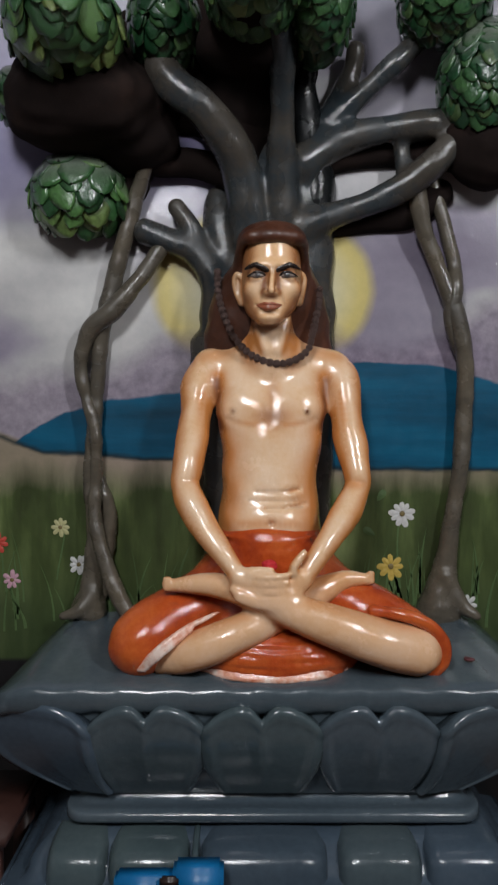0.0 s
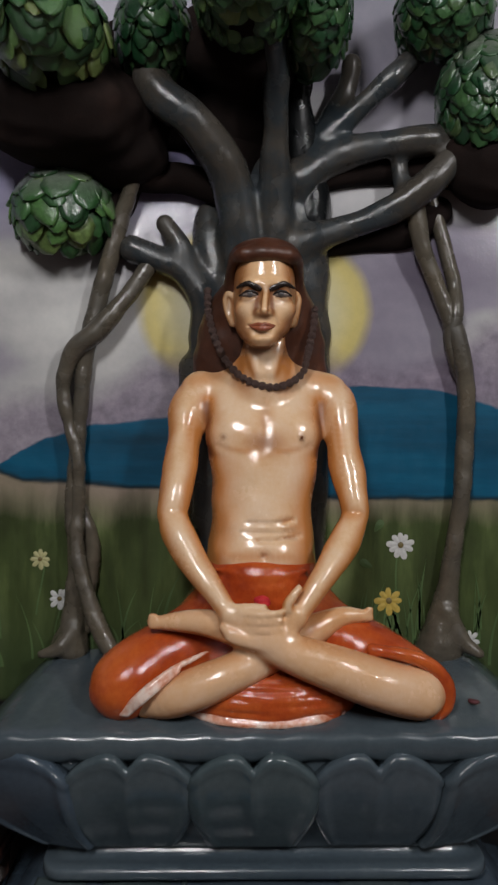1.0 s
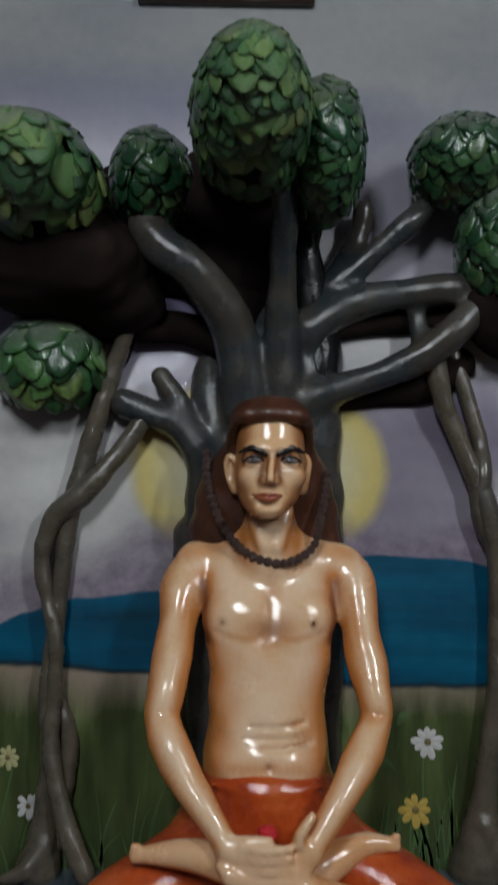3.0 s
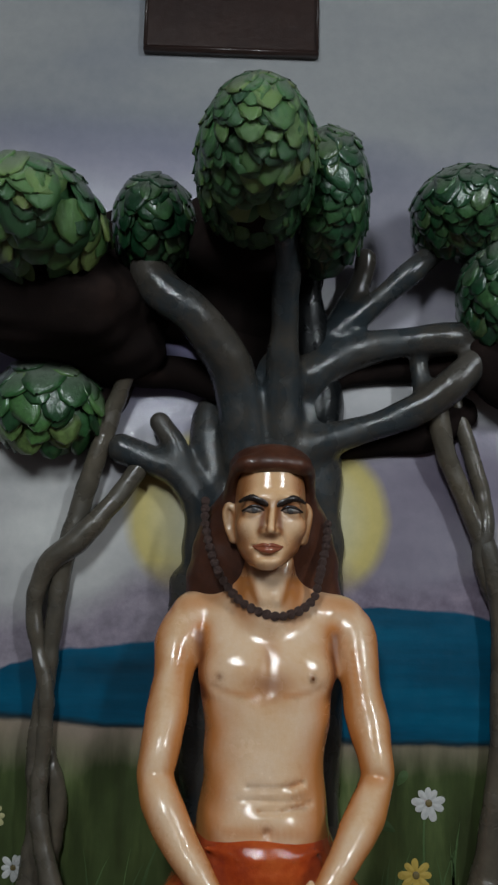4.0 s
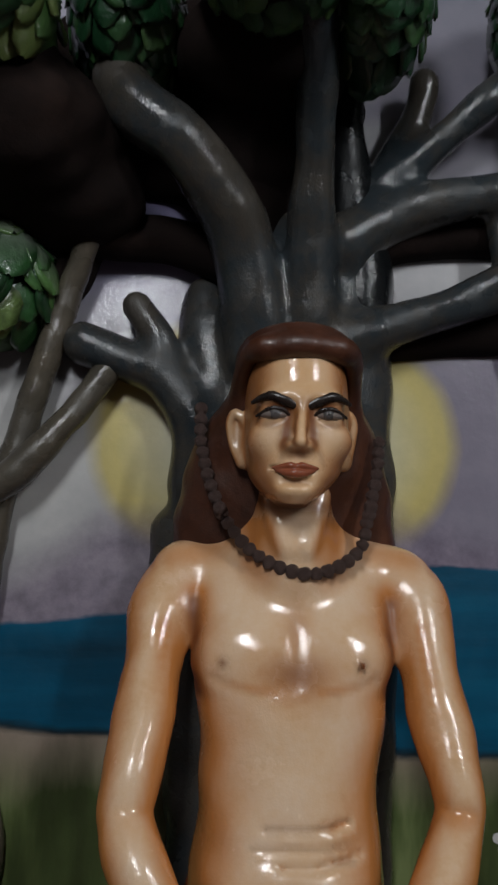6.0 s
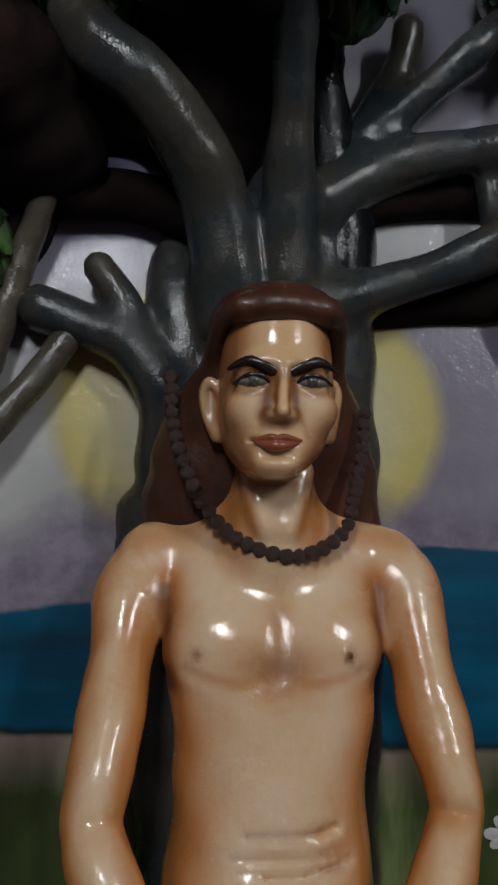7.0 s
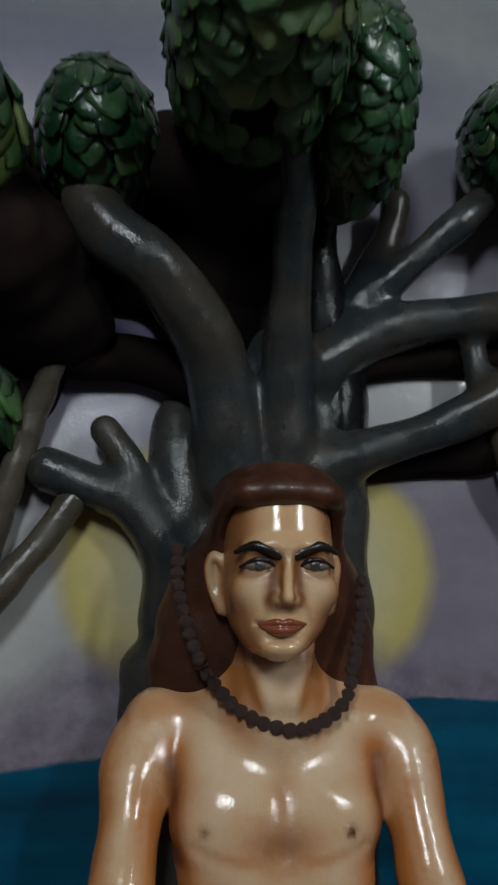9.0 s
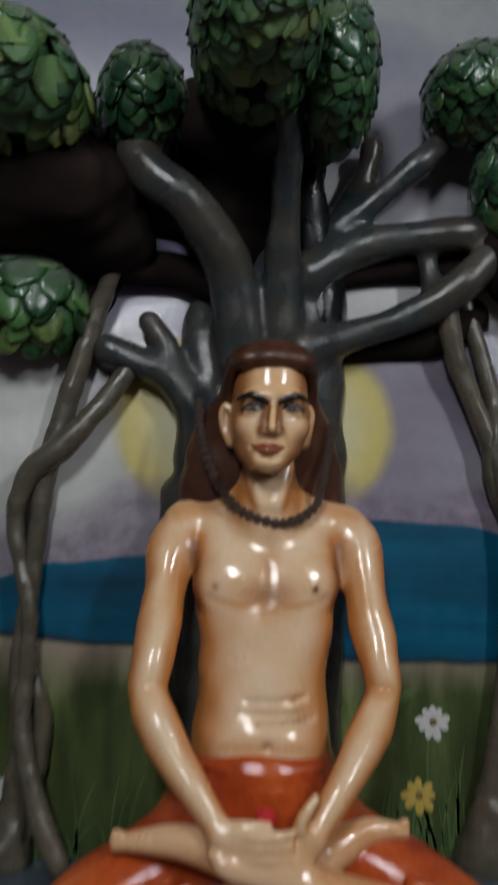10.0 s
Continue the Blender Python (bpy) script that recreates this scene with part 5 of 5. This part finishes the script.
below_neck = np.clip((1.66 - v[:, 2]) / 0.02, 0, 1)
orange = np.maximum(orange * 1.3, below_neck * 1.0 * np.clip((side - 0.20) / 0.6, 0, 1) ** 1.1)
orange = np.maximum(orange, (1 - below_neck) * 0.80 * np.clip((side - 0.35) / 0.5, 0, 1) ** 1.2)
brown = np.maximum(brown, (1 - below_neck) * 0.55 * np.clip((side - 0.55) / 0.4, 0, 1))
# legs: more orange below and on top, browner where they face down
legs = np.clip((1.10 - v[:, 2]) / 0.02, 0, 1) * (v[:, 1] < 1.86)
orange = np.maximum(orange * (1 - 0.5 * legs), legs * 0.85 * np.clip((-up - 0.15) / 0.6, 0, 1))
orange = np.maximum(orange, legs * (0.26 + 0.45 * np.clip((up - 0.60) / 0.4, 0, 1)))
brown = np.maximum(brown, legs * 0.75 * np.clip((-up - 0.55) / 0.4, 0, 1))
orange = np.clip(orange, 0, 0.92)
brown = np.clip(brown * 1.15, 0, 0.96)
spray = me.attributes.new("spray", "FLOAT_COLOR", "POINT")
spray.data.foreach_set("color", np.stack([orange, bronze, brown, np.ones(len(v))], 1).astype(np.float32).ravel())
statue = new("statue", me)
tagged(statue, "glossy painted cross-legged statue in an orange wrap on a pedestal", "statue")

# ---- beads, offerings, board, painted flowers ----
mala = thing("bead_necklace", "dark brown rudraksha bead necklace round the statue's neck", "necklace", (SX, 1.95, 1.6))
bead_bm = bmesh.new()
bmesh.ops.create_icosphere(bead_bm, subdivisions=3, radius=1)
for bv in bead_bm.verts:
    bv.co *= 1 + 0.06 * math.sin(5 * math.atan2(bv.co.y, bv.co.x)) + 0.10 * noise.noise(bv.co * 5.5)
for bf in bead_bm.faces:
    bf.smooth = True
bead_me = bpy.data.meshes.new("bead")
bead_bm.to_mesh(bead_me)
bead_bm.free()
bead_me.materials.append(BEAD)
line = [(x, y + 0.010 * (z < 1.65), z) for x, y, z in glide([(-0.076, 1.967, 1.793), (-0.075, 1.957, 1.748), (-0.064, 1.95, 1.699), (-0.048, 1.947, 1.657), (-0.034, 1.948, 1.634), (-0.011, 1.938, 1.606), (0.022, 1.926, 1.583), (0.071, 1.918, 1.57), (0.116, 1.926, 1.583), (0.143, 1.938, 1.607), (0.152, 1.947, 1.639), (0.159, 1.957, 1.672), (0.168, 1.967, 1.712), (0.173, 1.977, 1.758)], 40)]
line = np.array(line)
seg = np.linalg.norm(np.diff(line, axis=0), axis=1)
run = np.concatenate(([0], np.cumsum(seg)))
STEP, R = 0.0160, 0.0090
for i, s in enumerate(np.arange(0, run[-1], STEP)):
    p = [float(np.interp(s, run, line[:, k])) for k in range(3)]
    b = part("bead", bead_me, None, mala)
    b.matrix_parent_inverse = mala.matrix_basis.inverted()
    rr = R * (0.93 + 0.14 * random.random())
    b.matrix_basis = pose(*p, 40 * i, 25 * i, 70 * i) @ Matrix.Diagonal((rr, rr, rr, 1))

offering = Clay((SX - 0.06, 1.70, 1.06), (SX + 0.06, 1.86, 1.16), 0.002)
offering.ball((0.046, 1.772, 1.118), (0.016, 0.012, 0.012), 0.004)
offering.ball((0.036, 1.775, 1.120), (0.008, 0.008, 0.007), 0.004)
offering.ball((0.056, 1.772, 1.114), (0.007, 0.008, 0.006), 0.004)
offering.ripple(0.01, 0.0015)
v, f = offering.skin()
tagged(new("red_flower", mesh_of("red_flower", v, f, RED)), "small crushed red flower lying on the statue's palms", "flower")

crumb = Clay((0.44, 1.78, 0.86), (0.56, 1.90, 0.93), 0.002)
crumb.ball((*(0.507, 1.84, 0.889)[:2], 0.887), (0.012, 0.008, 0.005), 0.003)
crumb.ball((*(0.5, 1.845, 0.89)[:2], 0.888), (0.006, 0.006, 0.005), 0.003)
v, f = crumb.skin()
tagged(new("dried_petal", mesh_of("dried_petal", v, f, DRIED)), "dried dark red petal lying on the pedestal", "petal")

for k, (dx, dz, r) in enumerate(((-0.012, 0.004, 0.0058), (0.006, 0.0, 0.0072))):
    bit = Clay((0.152 + dx - 0.02, 1.77, 1.019 + dz - 0.02), (0.152 + dx + 0.02, 1.83, 1.019 + dz + 0.02), 0.0012)
    bit.ball((0.152 + dx, 1.80, 1.019 + dz), (r * 1.3, r, r * 0.55), 0.002, (0, 20 - 50 * k, 0))
    bit.ripple(0.008, 0.001)
    v, f = bit.skin()
    tagged(new("white_petal", mesh_of("white_petal", v, f, PETAL_WHITE)), "small crumpled white petal lying on the statue's shin", "petal", "fallen petals")

board = thing("wall_board", "dark brown varnished board hung on the mural above the tree", "board", (-0.05, WALL, 3.0))
BX0, BX1, BZ0, BZ1 = -0.264, 0.163, 2.904, 3.204
def local(bm, ob):
    bmesh.ops.translate(bm, verts=bm.verts[:], vec=-Vector(ob.location))
    return bm
part("panel", local(block(BX0 + 0.008, BX1 - 0.008, WALL - 0.016, WALL - 0.001, BZ0 + 0.008, BZ1 - 0.008), board), BOARD, board)
part("rail", local(block(BX0, BX1, WALL - 0.024, WALL - 0.001, BZ0, BZ0 + 0.014, 0.003), board), BOARD, board)
part("rail", local(block(BX0, BX1, WALL - 0.024, WALL - 0.001, BZ1 - 0.014, BZ1, 0.003), board), BOARD, board)
part("stile", local(block(BX0, BX0 + 0.008, WALL - 0.024, WALL - 0.001, BZ0 + 0.014, BZ1 - 0.014, 0.002), board), BOARD, board)
part("stile", local(block(BX1 - 0.008, BX1, WALL - 0.024, WALL - 0.001, BZ0 + 0.014, BZ1 - 0.014, 0.002), board), BOARD, board)


def petal_paint(length, width):
    bm = bmesh.new()
    ring = [bm.verts.new((width * math.sin(a) * (0.78 - 0.34 * math.cos(a)), -0.0016, length * (0.5 - 0.5 * math.cos(a)))) for a in np.linspace(0, 2 * math.pi, 12, endpoint=False)]
    top = bm.verts.new((0, -0.003, length * 0.55))
    for i in range(12):
        bm.faces.new((ring[i], ring[(i + 1) % 12], top))
    bmesh.ops.recalc_face_normals(bm, faces=bm.faces[:])
    return bm


def wall_flower(x, z, size, count, mat, colour, stem, turn=0):
    ob = thing("painted_flower", colour + " flower painted on the mural", "flower", (x, WALL, z), "painted meadow flowers")
    rng = random.Random(int(x * 1000))
    me = bpy.data.meshes.new("petal")
    bm = petal_paint(size, size * 0.27)
    bm.to_mesh(me)
    bm.free()
    me.materials.append(mat)
    for i in range(count):
        p = part("petal", me, None, ob)
        k = rng.uniform(0.85, 1.1)
        p.matrix_basis = pose(0, 0, 0, 0, turn + 360 * i / count + rng.uniform(-9, 9), 0) @ Matrix.Diagonal((k, 1, k, 1))
    eye = bmesh.new()
    bmesh.ops.create_uvsphere(eye, u_segments=10, v_segments=6, radius=size * 0.22)
    for q in eye.verts:
        q.co.y = q.co.y * 0.25 - 0.003
    part("centre", eye, FLOWER_EYE, ob)
    if stem:
        bm = bmesh.new()
        old = None
        for t in np.linspace(0, 1, 9):
            cx = 0.012 * math.sin(t * 2.4 + x * 9)
            pair = [bm.verts.new((cx + s * 0.0022, -0.0010, -stem * t)) for s in (-1, 1)]
            if old:
                bm.faces.new((old[0], old[1], pair[1], pair[0]))
            old = pair
        bmesh.ops.recalc_face_normals(bm, faces=bm.faces[:])
        part("stem", bm, STEM, ob)


wall_flower((0.404, 2.13, 1.188)[0], (0.404, 2.13, 1.188)[2], 0.036, 9, PETAL_WHITE, "white", 0.20)
wall_flower((0.375, 2.13, 1.048)[0], (0.375, 2.13, 1.048)[2], 0.036, 8, PETAL_YELLOW, "yellow", 0.12)
wall_flower((-0.45, 2.13, 1.053)[0], (-0.45, 2.13, 1.053)[2], 0.028, 8, PETAL_WHITE, "white", 0.09)
wall_flower((-0.498, 2.13, 1.152)[0], (-0.498, 2.13, 1.152)[2], 0.026, 8, PETAL_CREAM, "pale cream", 0.14)
wall_flower((-0.627, 2.13, 1.012)[0], (-0.627, 2.13, 1.012)[2], 0.026, 7, PETAL_PINK, "dusty pink", 0.08)
wall_flower((-0.663, 2.13, 1.11)[0], (-0.663, 2.13, 1.11)[2], 0.028, 7, PETAL_RED, "red", 0.12)
wall_flower((0.579, 2.13, 0.947)[0], (0.579, 2.13, 0.947)[2], 0.028, 7, PETAL_WHITE, "white", 0.0)

# painted blades of grass at the foot of the mural
bv, bf = [], []
rng = random.Random(5)
for i in range(64):
    x = rng.choice((rng.uniform(-0.66, -0.16), rng.uniform(0.27, 0.47), rng.uniform(0.27, 0.68)))
    z0, h, w, lean = rng.uniform(0.86, 0.98), rng.uniform(0.06, 0.20), rng.uniform(0.002, 0.0055), rng.uniform(-0.05, 0.05)
    b = len(bv)
    for s in range(6):
        q = s / 5
        for side in (-1, 1):
            bv.append((x + lean * q * q + side * w * (1 - q) ** 0.7, WALL - 0.0014, z0 + h * q))
    bf += [(b + 2 * s, b + 2 * s + 1, b + 2 * s + 3, b + 2 * s + 2) for s in range(5)]
blades = new("painted_grass", mesh_of("painted_grass", bv, bf, STEM))
tagged(blades, "dark green grass blades painted on the mural", "painted grass", kind="stuff")
# two painted leaves on the white flower's stem
for lx, lz, turn in (((0.338, 2.13, 1.221)[0], (0.338, 2.13, 1.221)[2], 35), ((0.333, 2.13, 1.131)[0], (0.333, 2.13, 1.131)[2], -60)):
    bm = petal_paint(0.036, 0.012)
    leaf_me = bpy.data.meshes.new("painted_leaf")
    bm.to_mesh(leaf_me)
    bm.free()
    leaf_me.materials.append(STEM)
    ob = new("painted_leaf", leaf_me)
    ob.matrix_basis = pose(lx, WALL, lz, 0, turn, 0)
    tagged(ob, "dark green leaf painted on the mural", "leaf")

# things at the foot of the lotus
clip = thing("blue_clamp", "blue plastic clamp lying on the pedestal base", "clamp", (-0.15, 1.63, 0.44))
part("body", local(block(-0.155, -0.052, 1.60, 1.66, 0.436, 0.530, 0.008), clip), BLUE, clip)
part("arm", local(block(-0.275, -0.150, 1.605, 1.655, 0.436, 0.510, 0.007), clip), BLUE, clip)
part("catch", local(block(-0.180, -0.142, 1.590, 1.606, 0.500, 0.520, 0.005), clip), BOARD, clip)

stool = thing("wooden_stool", "low dark red-brown wooden stool beside the pedestal", "stool", (-0.86, 1.86, 0.0))
part("seat", local(block(-1.20, -0.53, 1.72, 2.05, 0.50, 0.54, 0.008), stool), WOOD, stool)
for lx in (-1.16, -0.57):
    for ly in (1.75, 2.02):
        part("leg", local(block(lx - 0.025, lx + 0.025, ly - 0.02, ly + 0.02, 0.0, 0.50, 0.004), stool), WOOD, stool)
